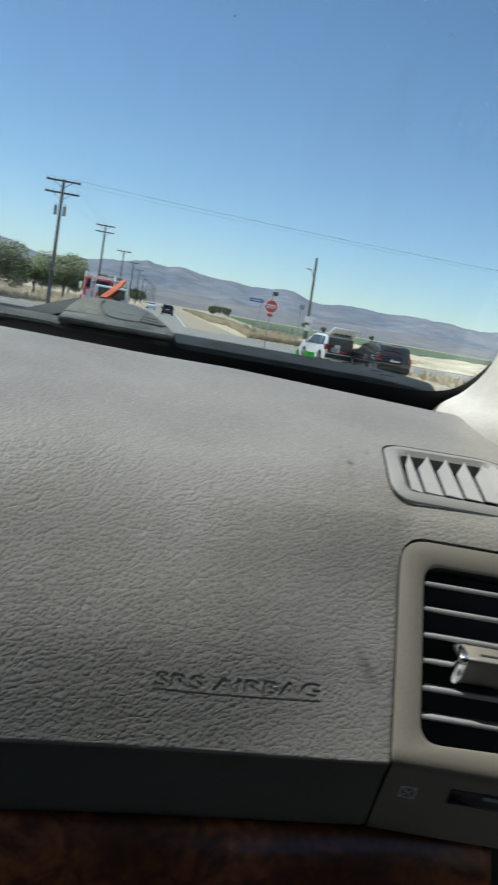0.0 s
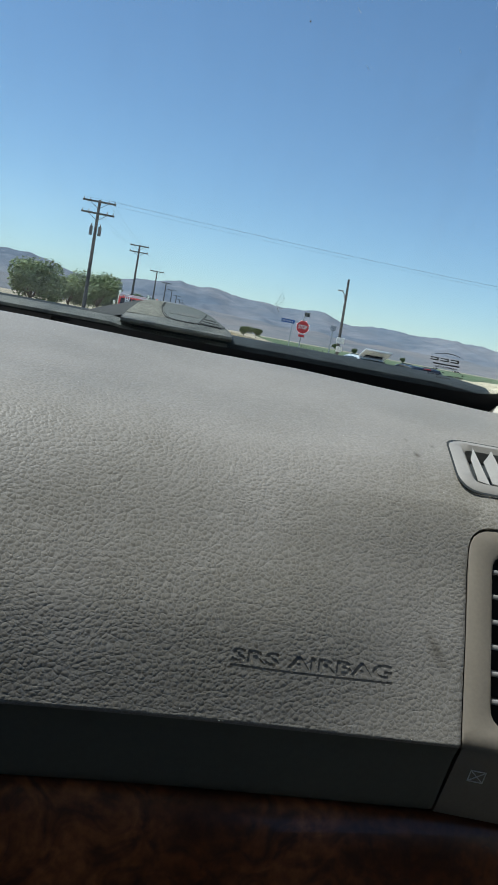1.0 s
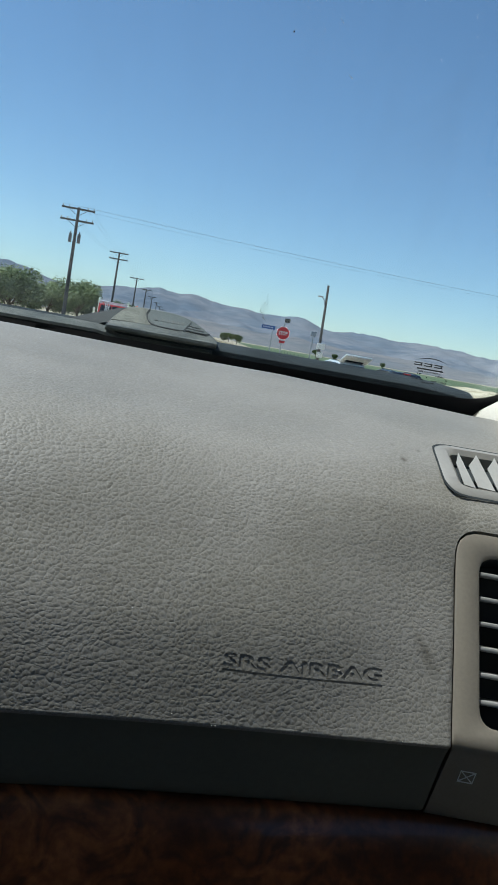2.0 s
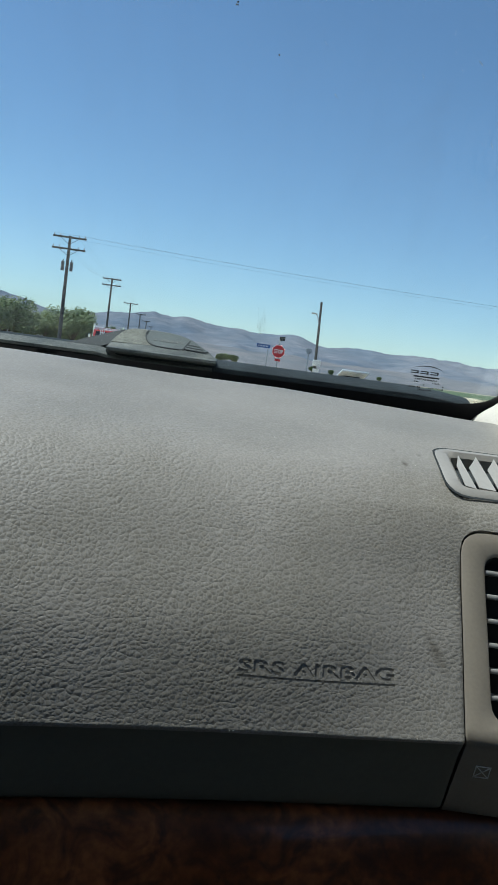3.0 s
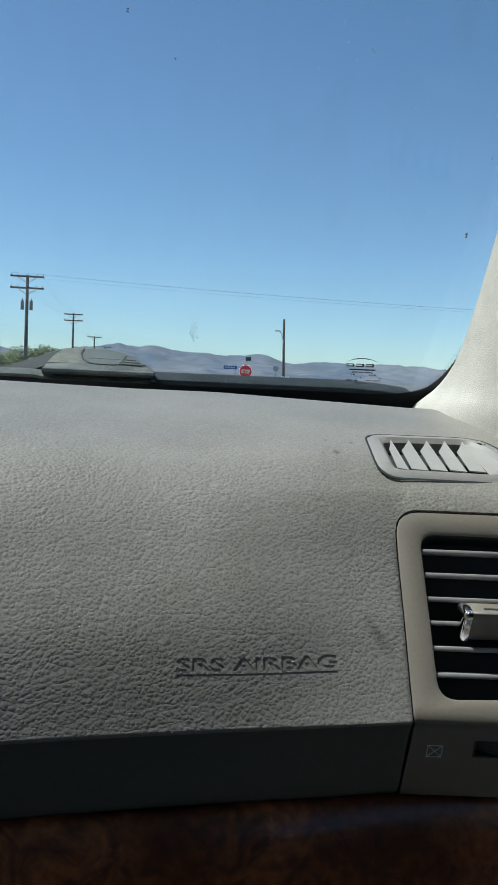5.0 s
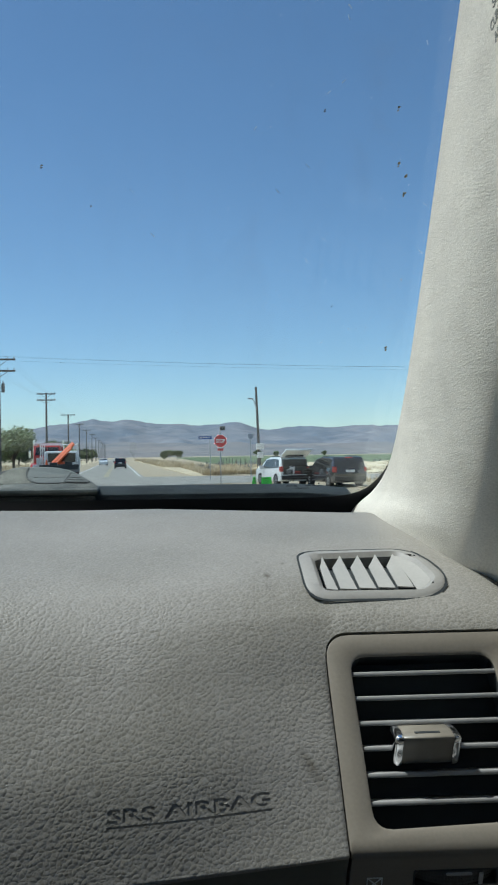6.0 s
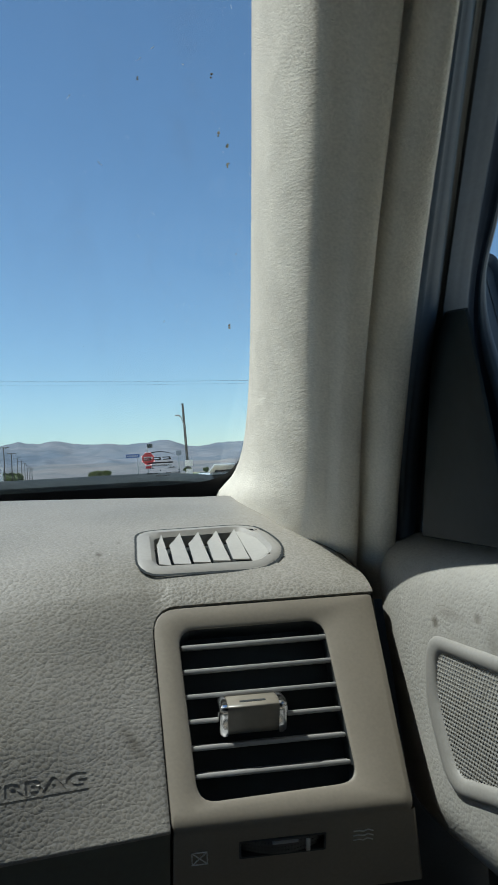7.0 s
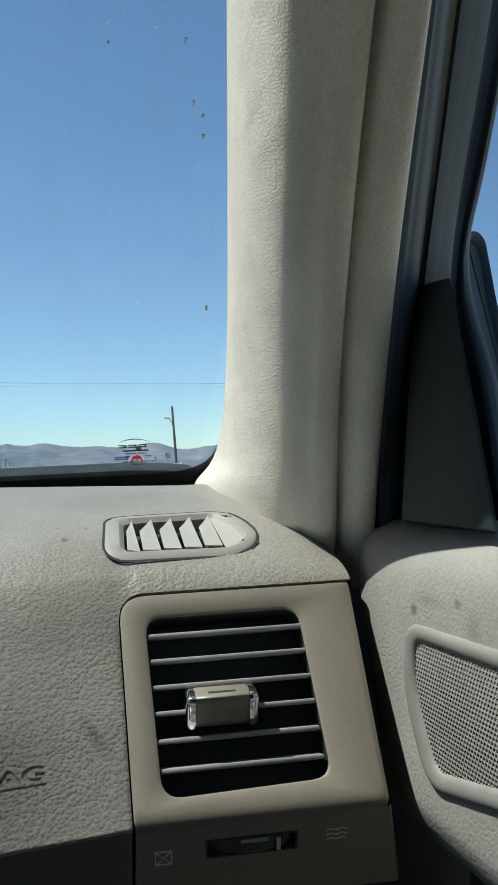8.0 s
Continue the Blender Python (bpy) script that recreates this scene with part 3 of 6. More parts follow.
box(bm, (0.112, 0.632, 1.09), (0.130, 0.700, 1.20))
part("backing", bm, VOID, dashboard)

# A few crumbs of dust.
bm = bmesh.new()
rng = random.Random(5)
for k in range(70):
    x, q = rng.uniform(-0.28, 0.11), line[rng.randrange(28, len(line) - 12)]
    ball(bm, dash(x, *q), rng.uniform(0.0002, 0.0005), 2)
tagged(part("dust_crumb", bm, shader("crumb", (0.7, 0.68, 0.62), rough=0.9), dashboard, "pale crumbs of dust"), kind="stuff")

# ---- the side air vent ----
outer = [(-0.0753, -0.0838), (0.0985, -0.0838), (0.0985, 0.0820), (-0.0809, 0.0820)]
hole = [(-0.0558, -0.0650), (0.0612, -0.0615), (0.0550, 0.0642), (-0.0620, 0.0642)]
bm = bmesh.new()
o_line, h_line = [], []
for k, (p, r) in enumerate(zip(outer, (0.003, 0.006, 0.003, 0.0205))):
    o_line.append(r)
o_pts = []
for k, p in enumerate(outer):
    a, b, c = Vector(outer[k - 1]), Vector(p), Vector(outer[(k + 1) % 4])
    r = o_line[k]
    p0, p1 = b + (a - b).normalized() * r, b + (c - b).normalized() * r
    o_pts += [tuple((1 - t) ** 2 * p0 + 2 * t * (1 - t) * b + t * t * p1) for t in (0, 0.2, 0.4, 0.6, 0.8, 1)]
h_pts = round_poly(hole, 0.014)
lip = round_poly(inset(hole, -0.0022), 0.0155)
edge = [(u - math.copysign(0.0007 if u < 0 else 0.0016, u), v - math.copysign(0.0008, v)) for u, v in o_pts]
lift = lambda pts, w: [VENT @ Vector((u, v, w)) for u, v in pts]
roll = lambda pts, deep, flat: [VENT @ Vector((u, v, deep if v < -0.070 else flat)) for u, v in pts]
mid_edge = [(u, v + (0.0018 if v < -0.070 else 0)) for u, v in o_pts]
edge = [(u - (0.003 if u > 0.05 else 0), v + (0.0085 if v < -0.070 else 0)) for u, v in edge]
inner_edge = [(u - (0.003 if u > 0.05 else 0), v + (0.0048 if v < -0.070 else 0)) for u, v in o_pts]
grid_mesh(bm, [lift(o_pts, -0.012), roll(o_pts, -0.0052, -0.0012), roll(mid_edge, -0.0028, -0.0008), roll(inner_edge, -0.0009, -0.0003), lift(edge, 0.0), lift(lip, 0.0), lift(h_pts, -0.0014), lift(h_pts, -0.0030)], closed=True)
bmesh.ops.recalc_face_normals(bm, faces=bm.faces)
air_vent = part("air_vent", bm, PLASTIC, dashboard, "tan plastic side air vent with dark louvres", smooth=35)
bm = bmesh.new()
grid_mesh(bm, [lift(h_pts, -0.0030), lift(h_pts, -0.026)], closed=True)
bmesh.ops.recalc_face_normals(bm, faces=bm.faces)
part("duct_wall", bm, DARK, air_vent, "dark wall of the vent opening")
bm = bmesh.new()
slab(bm, round_poly(inset(hole, -0.002), 0.011), VENT @ Matrix.Translation((0, 0, -0.024)), 0.006)
part("duct", bm, VOID, air_vent, "black inside of the vent")
for k, z in enumerate((1.2765, 1.2600, 1.2435, 1.2275, 1.2110, 1.1942)):
    v = (z - 1.234) / 0.8476
    c = VENT @ Vector((0, v, -0.003))
    m = plane_of(c, (1, -0.113, 0), (0, 1, -0.27))
    bm = bmesh.new()
    k_low = (v + 0.065) / 0.129
    box(bm, (-0.0558 - 0.0052 * k_low, 0.0, -0.0018), (0.0588 - 0.0014 * k_low, 0.020, 0.0018), 0.0012, m)
    part("slat", bm, shader("louvre_plastic", (0.31, 0.302, 0.284), rough=0.4, vary=0.1) if k == 0 else bpy.data.materials["louvre_plastic"], air_vent, smooth=35)
# The tab that turns the louvres, with two chrome cheeks.
KNOB = plane_of(VENT @ Vector((-0.0105, -0.0065, 0.0)), (1, -0.113, 0), (0, -0.06, 1.0))
bm = bmesh.new()
sec = [(-0.014, -0.006), (0.000, -0.0135), (0.0035, -0.0130), (0.0085, 0.000), (0.0130, 0.0092), (0.0122, 0.0125), (0.002, 0.0138), (-0.014, 0.012)]
sec = [(p.x * 0.90, p.y * 0.90) for p in smooth_line([(w, v, 0) for w, v in sec], 4)]
grid_mesh(bm, [[KNOB @ Vector((u, v * s, w * s)) for w, v in sec] for u, s in ((-0.0192, 0.97), (-0.0188, 1.0), (0.0188, 1.0), (0.0192, 0.97))], closed=True, caps=True)
bmesh.ops.recalc_face_normals(bm, faces=bm.faces)
knob = part("knob", bm, shader("knob_plastic", (0.230, 0.205, 0.163), rough=0.35, vary=0.06, scale=40), air_vent, "taupe louvre tab with chrome ends", smooth=50)
bm = bmesh.new()
box(bm, (-0.010, 0.0108, 0.0040), (0.010, 0.0127, 0.0075), 0.0007, KNOB)
part("slot", bm, DARK, knob)
for sgn in (-1, 1):
    bm = bmesh.new()
    ring = lambda u, s: [KNOB @ Vector((u, v * s - 0.0006, w * s)) for w, v in sec]
    a = 0.0193 * sgn
    grid_mesh(bm, [ring(a, 1.06), ring(a + 0.0030 * sgn, 1.08), ring(a + 0.0056 * sgn, 0.94), ring(a + 0.0068 * sgn, 0.6)], closed=True, caps=True)
    bmesh.ops.recalc_face_normals(bm, faces=bm.faces)
    part("end_cap", bm, CHROME, knob, "chrome end cap", smooth=60)

# The strip below the vent with the thumb wheel and its two symbols.
bm = bmesh.new()


def strip_point(x, z, out=0.0):
    """The strip's face falls back below the vent panel; out: off the face."""
    return Vector((x, 0.5925 - 0.113 * (x - 0.197) + 0.40 * (1.1612 - z) - 0.928 * out, z - 0.371 * out))


reach = lambda x, z: x + (0.0047 + 0.21 * (1.1612 - z)) * min(max((x - 0.24) / 0.045, 0), 1)
sx = [*np.linspace(0.1185, 0.1660, 6), *np.linspace(0.2260, 0.2850, 8)]
sz = [*np.linspace(1.098, 1.13645, 6), *np.linspace(1.14855, 1.1612, 3)]
tops = [[strip_point(reach(x, z), z) for z in sz] for x in sx]
tops = [[p + Vector((0, 0.010, 0)) for p in tops[0]], *tops, [p + Vector((0.0025, 0.003, 0)) for p in tops[-1]], [p + Vector((0.0035, 0.03, 0)) for p in tops[-1]]]
grid_mesh(bm, tops)
bmesh.ops.delete(bm, geom=[f for f in bm.faces if abs(f.calc_center_median().x - 0.196) < 0.005 and abs(f.calc_center_median().z - 1.1425) < 0.004], context="FACES")
bmesh.ops.recalc_face_normals(bm, faces=bm.faces)
strip = part("vent_strip", bm, PLASTIC, dashboard, "smooth taupe strip below the vent", smooth=40)
LOW = plane_of(strip_point(0.196, 1.1425), (1, -0.113, 0), (0, -0.371, 0.928))
bm = bmesh.new()
slab(bm, rounded(0.0630, 0.0156, 0.001, 2), LOW @ Matrix.Translation((0.0, 0, 0.0004)), 0.012, hole=rounded(0.0604, 0.0130, 0.001, 2))
slab(bm, rounded(0.0630, 0.0156, 0.001, 2), LOW @ Matrix.Translation((0.0, 0, -0.0125)), 0.002)
wheel_bed = part("wheel_bezel", bm, DARK, dashboard, "dark surround of the thumb wheel")
bm = bmesh.new()
steps = [radians(a) for a in range(60, 121, 2)]
tread = [[LOW @ Vector((0.058 * math.cos(b), v, 0.058 * math.sin(b) - d)) for b in steps] for v, d in ((-0.0064, 0.062), (-0.0062, 0.0575), (-0.0050, 0.0560), (0.0050, 0.0560), (0.0062, 0.0575), (0.0064, 0.062))]
grid_mesh(bm, tread)
for k in range(26):
    b = radians(61 + 58 * k / 25)
    m = LOW @ Matrix.Translation((0.058 * math.cos(b), 0, 0.058 * math.sin(b) - 0.0560)) @ Matrix.Rotation(radians(90) - b, 4, "Y")
    for v in (-0.0033, 0.0, 0.0033):
        box(bm, (-0.0007, v - 0.0012, -0.0002), (0.0007, v + 0.0012, 0.0007), 0.0, m)
thumb = part("thumb_wheel", bm, shader("wheel_plastic", (0.085, 0.086, 0.082), rough=0.5, vary=0.1, scale=40), wheel_bed, "ribbed dark thumb wheel")
bm = bmesh.new()
box(bm, (0.0165, -0.0050, 0.0006), (0.0195, 0.0050, 0.0026), 0.0004, LOW)
part("marker", bm, shader("marker_grey", (0.55, 0.55, 0.53), rough=0.5), thumb, "pale grey marker")
# A pale bar added as the highlight along the wheel's upper edge.
bm = bmesh.new()
box(bm, (-0.008, 0.0044, 0.0010), (0.011, 0.0060, 0.0032), 0.0006, LOW)
part("painted_shine", bm, shader("wheel_highlight", (0.4, 0.4, 0.39), rough=0.35), thumb, "pale bar that draws the wheel's highlight")


def symbol(at, strokes, width, parent):
    m = plane_of(at, (1, -0.113, 0), (0, -0.371, 0.928))
    for a, b in strokes:
        a, b = Vector((*a, 0)), Vector((*b, 0))
        d = (b - a).normalized() * width / 2
        n = Vector((-d.y, d.x, 0))
        bm = bmesh.new()
        slab(bm, [tuple((a - d - n).xy), tuple((b + d - n).xy), tuple((b + d + n).xy), tuple((a - d + n).xy)], m @ Matrix.Translation((0, 0, 0.0006)), 0.0010)
        part("print_stroke", bm, GREYINK, parent)


q = 0.0054
symbol(strip_point(0.1368, 1.1395), [((-q, -q), (q, -q)), ((q, -q), (q, q)), ((q, q), (-q, q)), ((-q, q), (-q, -q)), ((-q, -q), (q, q)), ((-q, q), (q, -q))], 0.0006, strip)
waves = []
for row in (-0.004, 0.0, 0.004):
    pts = [(-0.007 + 0.014 * k / 8, row + 0.0009 * math.sin(k * 1.4)) for k in range(9)]
    waves += list(zip(pts[::2], pts[2::2]))
symbol(strip_point(0.2545, 1.1440), waves, 0.0007, strip)

# ---- the side window's demister vent ----
TOP_LINE = [(y, z) for y, z in line if z > 1.28]


def top_z(x, y):
    """The height of the dashboard's top at x and y."""
    y0 = y
    for _ in range(4):
        y0 -= dash(x, y0, lerp_table(TOP_LINE, y0)).y - y
    return lerp_table(TOP_LINE, y0)


def tv(u, v, w=0.0):
    """A point of the demister vent, which follows the dashboard's curve."""
    x, y = 0.178 + u, 0.7525 + v * 0.98
    rise = (top_z(x, y + 0.002) - top_z(x, y - 0.002)) / 0.004
    near = min(max((-0.015 - v) / 0.02, 0), 1)
    return Vector((x, y, top_z(x, y))) + Vector((0, -rise, 1)).normalized() * (w + 0.0015 * near)


def tv_slab(bm, outline, lift_, depth):
    vs = grid_mesh(bm, [[tv(u, v, lift_ - depth) for u, v in outline], [tv(u, v, lift_) for u, v in outline]], closed=True)
    bm.faces.new(vs[1])
    bm.faces.new(list(reversed(vs[0])))
    bmesh.ops.recalc_face_normals(bm, faces=bm.faces)


bez = BEZ
well = [(-0.0465, -0.0310), (0.0420, -0.0340), (0.0550, -0.0200), (0.0510, 0.0120), (0.0395, 0.0340), (-0.0405, 0.0340)]
bm = bmesh.new()
b_pts, w_pts = round_poly(bez, 0.020), round_poly(well, 0.0085)
rim = round_poly(inset(bez, 0.0022), 0.019)
up = lambda pts, w: [tv(u, v, w) for u, v in pts]
grid_mesh(bm, [up(b_pts, -0.010), up(b_pts, 0.0002), up(rim, 0.0014), up(round_poly(inset(well, -0.004), 0.0095), 0.0012), up(w_pts, -0.0030), up(w_pts, -0.014)], closed=True)
bmesh.ops.recalc_face_normals(bm, faces=bm.faces)
demister = part("demister_vent", bm, BEZEL, dashboard, "pale grey plastic demister vent with slanted vanes", smooth=40)
bm = bmesh.new()
tv_slab(bm, round_poly(inset(well, -0.002), 0.007), -0.013, 0.004)
part("duct", bm, VOID, demister, "dark inside of the vent")
bm = bmesh.new()
grid_mesh(bm, [up(round_poly(inset(bez, -0.0017), 0.0210), 0.0009), up(round_poly(inset(bez, 0.0002), 0.0198), 0.0009)], closed=True)
part("joint", bm, VOID, demister)
for k in range(6):
    u0 = -0.0335 + 0.0172 * k
    bm = bmesh.new()
    if k < 5:
        shape = [(u0, 0.0315, 0.0010), (u0 - 0.0066, 0.0190, -0.0006), (u0 - 0.0132, 0.0080, -0.0014), (u0 - 0.0154, -0.0298, -0.0016), (u0 - 0.0006, -0.0312, -0.0020)]
    else:
        shape = [(0.0372, 0.0345, -0.0024), (0.0364, -0.0345, -0.0024), (0.0425, -0.0350, -0.0024), (0.0560, -0.0203, -0.0022), (0.0520, 0.0125, -0.0020), (0.0402, 0.0350, -0.0020)]
    if k == 0:
        shape[1], shape[2], shape[3] = (u0 - 0.0035, 0.0200, -0.0006), (u0 - 0.0070, 0.0100, -0.0014), (u0 - 0.0108, -0.0298, -0.0010)
    top = [tv(*p) for p in shape]
    low = [tv(p[0] + 0.0006, p[1] + 0.0004, p[2] - 0.0016) for p in shape]
    vs = grid_mesh(bm, [low, top], closed=True)
    bm.faces.new(vs[1])
    bm.faces.new(list(reversed(vs[0])))
    bmesh.ops.recalc_face_normals(bm, faces=bm.faces)
    part("vane", bm, VANE, demister)

# ---- wood trim under the lip ----
bm = bmesh.new()
wsec = [(0.640, 1.0965), (0.622, 1.0965), (0.612, 1.0930), (0.604, 1.0820), (0.597, 1.062), (0.592, 1.035), (0.592, 1.005), (0.597, 0.975), (0.61, 0.95), (0.64, 0.94)]
wsec = [(p.x, p.y) for p in smooth_line([(y, z, 0) for y, z in wsec], 4)]
grid_mesh(bm, [[dash(x, y, z) for y, z in wsec] for x in np.linspace(-1.10, 0.215, 24)], closed=True, caps=True)
bmesh.ops.recalc_face_normals(bm, faces=bm.faces)
part("wood_trim", bm, WOOD, dashboard, "glossy red-brown burl wood trim", smooth=50)
bm = bmesh.new()
box(bm, (-1.10, 0.60, 0.55), (0.300, 0.66, 0.945), 0.01)
part("lower_panel", bm, PAD_SMOOTH_SHADED, dashboard, "plain lower dashboard panel")

# ---- windshield ----
windshield = tagged(new("window_1"), "clear car windshield with dust, specks and a dotted black edge", "windshield", kind="structure")
xs, zs = np.linspace(-1.10, 0.315, 40), np.linspace(1.30, 2.05, 30)
bm = bmesh.new()
inner, outer_ = [[pane(x, z) for x in xs] for z in zs], [[pane(x, z, 0.005) for x in xs] for z in zs]
grid_mesh(bm, inner)
grid_mesh(bm, outer_)
bmesh.ops.recalc_face_normals(bm, faces=bm.faces)
glass = part("pane", bm, GLASS, windshield, "clear laminated glass with faint dust", smooth=60)
glass.visible_shadow = False
bm = bmesh.new()
FRIT = [(-1.2, 1.3980), (0.200, 1.3980), (0.224, 1.3992), (0.243, 1.4018), (0.258, 1.4070), (0.2675, 1.4150), (0.2755, 1.4290), (0.282, 1.4500), (0.287, 1.4700), (0.292, 1.5)]
top_line = [(x, 1.3980) for x in np.linspace(-1.1, 0.19, 30)] + [(p.x, p.y) for p in smooth_line([(x, z, 0) for x, z in FRIT[1:]], 4)]
grid_mesh(bm, [[pane(x, z, -0.0015) for x, z in top_line], [pane(x + max(x - 0.2, 0) * 0.3, 1.34 if x < 0.25 else 1.34 + (z - 1.41), -0.0015) for x, z in top_line]])
frit = part("black_border", bm, INK, windshield, "black ceramic border along the glass")
frit.data.materials[0] = INK
bm = bmesh.new()
path = smooth_line([(x, z, 0) for x, z in FRIT[1:]], 10)
for row in range(3):
    run, last = 0.0, None
    for p in path:
        if last is not None:
            run += (p - last).length
            way = (p - last).normalized()
        last = p.copy()
        if run < 0.0024:
            continue
        run = 0.0
        inw = Vector((-way.y, way.x))
        c = Vector((p.x, p.y)) + inw * (0.0006 + 0.0020 * row) + Vector((way.x, way.y)) * 0.0012 * (row % 2)
        o = pane(c.x, c.y, -0.0016)
        m = plane_of(o, (1, 0, 0), (0, -0.74, 0.67))
        r = 0.0009 - 0.0002 * row
        f = [bm.verts.new(m @ Vector((r * math.cos(a), r * math.sin(a), 0))) for a in (0, 1.05, 2.09, 3.14, 4.19, 5.24)]
        bm.faces.new(f)
tagged(part("border_dot", bm, INK, windshield, "black dots of the border"), kind="stuff")

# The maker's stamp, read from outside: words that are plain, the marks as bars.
STAMP = plane_of(pane(0.181, 1.425, -0.0018), (-1, 0.27, 0), (0, -0.74, 0.67))


def stamp_bar(name, u0, v0, u1, v1):
    bm = bmesh.new()
    f = [bm.verts.new(STAMP @ Vector((u, v, 0))) for u, v in ((u0, v0), (u1, v0), (u1, v1), (u0, v1))]
    bm.faces.new(f)
    part(name, bm, INK, windshield)


def stamp_text(words, u, v, w, h):
    me = text_mesh(words, w, h, 0.0003, bold=0.02)
    me.transform(STAMP @ Matrix.Translation((u, v, 0)))
    mesh_part("stamp_text", me, INK, windshield)


bm = bmesh.new()
arc = [(0.020 - 0.040 * k / 14, 0.0150 + 0.0060 * math.sin(math.pi * k / 14) ** 0.8) for k in range(15)]
vs = [[bm.verts.new(STAMP @ Vector((u, v + d * math.sin(math.pi * k / 14), 0))) for k, (u, v) in enumerate(arc)] for d in (0, 0.0016)]
for k in range(14):
    bm.faces.new((vs[0][k], vs[0][k + 1], vs[1][k + 1], vs[1][k]))
part("stamp_arc", bm, INK, windshield)
for k in range(3):
    u = -0.0135 + 0.0118 * k
    stamp_bar("stamp_bar", u, 0.0075, u + 0.0095, 0.0092)
    stamp_bar("stamp_bar", u, 0.0112, u + 0.0095, 0.0128)
    stamp_bar("stamp_bar", u, 0.0092, u + 0.0020, 0.0112)
stamp_bar("stamp_bar", -0.0155, 0.0015, 0.0155, 0.0038)
stamp_text("LAMINATED", 0.0, -0.0018, 0.026, 0.0026)
stamp_text("AS1", -0.0130, -0.0064, 0.0095, 0.0026)
stamp_text("41", 0.0110, -0.0064, 0.0055, 0.0026)
stamp_text("1", 0.0015, -0.0112, 0.0012, 0.0026)
stamp_text("6", -0.0215, -0.0112, 0.0022, 0.0026)
stamp_text("DOT 904", -0.0135, -0.0160, 0.0180, 0.0026)
stamp_text("M 405", 0.0125, -0.0160, 0.0140, 0.0026)
stamp_text("FW2681", 0.0, -0.0205, 0.0165, 0.0026)

# Insect specks, scratches and a dried splash on the glass.
SPECKS = [(-0.065, 1.683, 0.0011, 1.3), (-0.108, 1.711, 0.0016, 1.0), (0.240, 1.561, 0.0020, 1.6), (0.134, 1.740, 0.0013, 1), (0.195, 1.739, 0.0018, 1.3),
          (0.206, 1.704, 0.0020, 1.1), (0.215, 1.697, 0.0022, 1.0), (0.217, 1.684, 0.0020, 1.1), (0.175, 1.60, 0.0008, 1), (0.09, 1.55, 0.0006, 1),
          (0.02, 1.58, 0.0005, 1), (0.236, 1.62, 0.0009, 1.5), (0.10, 1.50, 0.0006, 1), (-0.16, 1.63, 0.0004, 1), (0.05, 1.47, 0.0005, 1)]
for x, z, r, s in SPECKS:
    r *= 0.7
    bm = bmesh.new()
    rng = random.Random(int(x * 1e4))
    for j in range(4):
        c = pane(x + rng.uniform(-r, r) * 0.8, z + rng.uniform(-r, r) * s, 0.0054)
        m = plane_of(c, (1, 0, 0), (0, -0.74, 0.67))
        pts = [m @ Vector((r * rng.uniform(0.4, 0.9) * math.cos(a), s * r * rng.uniform(0.4, 0.9) * math.sin(a), 0)) for a in np.arange(0, 6.2, 0.9)]
        bm.faces.new([bm.verts.new(p) for p in pts])
    part("speck", bm, SPECK, windshield)
bm = bmesh.new()
rng = random.Random(11)
for k in range(120):
    a, d = rng.uniform(-0.7, 1.9), rng.uniform(0.001, 0.014)
    c = pane(-0.030 + d * math.cos(a) * 0.75, 1.455 + d * math.sin(a) * 1.6, 0.0054)
    m = plane_of(c, (math.cos(a), -0.4 * math.sin(a), math.sin(a)), (0, -0.74, 0.67))
    l_, w = rng.uniform(0.0003, 0.0011), rng.uniform(0.0001, 0.00025)
    bm.faces.new([bm.verts.new(m @ Vector(p)) for p in ((-l_, -w, 0), (l_, -w, 0), (l_, w, 0), (-l_, w, 0))])
tagged(part("splash", bm, shader("dried_splash", (0.45, 0.44, 0.41), rough=0.9), windshield, "dried branching splash"), kind="stuff")
bm = bmesh.new()
rng = random.Random(3)
for k in range(320):
    x, z = rng.uniform(-0.06, 0.25), rng.uniform(1.50, 1.83)
    if rng.random() > (x + 0.06) / 0.31 * (z - 1.40) / 0.4:
        continue
    m = plane_of(pane(x, z, 0.0053), (rng.uniform(-1, 1), 0, 0.9), (0, -0.74, 0.67))
    l_, w = rng.choice((0.0004, 0.0005, 0.0007, 0.0022)), rng.uniform(0.00015, 0.0003)
    bm.faces.new([bm.verts.new(m @ Vector(p)) for p in ((-l_, -w, 0), (l_, -w, 0), (l_, w, 0), (-l_, w, 0))])
tagged(part("chip", bm, shader("glass_chip", (0.8, 0.82, 0.85), rough=0.3), windshield, "pale chips and scratches"), kind="stuff")

# ---- outside the glass: the cowl's lip and the wiper ----
bm = bmesh.new()
rows = []
for x in np.linspace(-1.1, 0.255, 40):
    top = 1.4010 - 0.006 * max((x - 0.20) / 0.05, 0)
    p = pane(x, top - 0.010, 0.009) + Vector((0, 0, 0.0065))
    rows.append([p + Vector((0, dy, dz)) for dy, dz in ((0.022, -0.030), (0.0, -0.004), (0.0, -0.0006), (0.0012, 0.0006), (0.010, 0.0050), (0.024, 0.0092), (0.034, 0.0100), (0.044, 0.0085), (0.075, -0.010), (0.075, -0.045))])
grid_mesh(bm, rows, closed=True, caps=True)
bmesh.ops.recalc_face_normals(bm, faces=bm.faces)
cowl = tagged(part("cowl", bm, COWL, None, smooth=40), "faded black plastic cowl below the windshield", "cowl")
wiper = thing("windshield_wiper", "dusty grey windshield wiper resting on the glass", "wiper")
bm = bmesh.new()
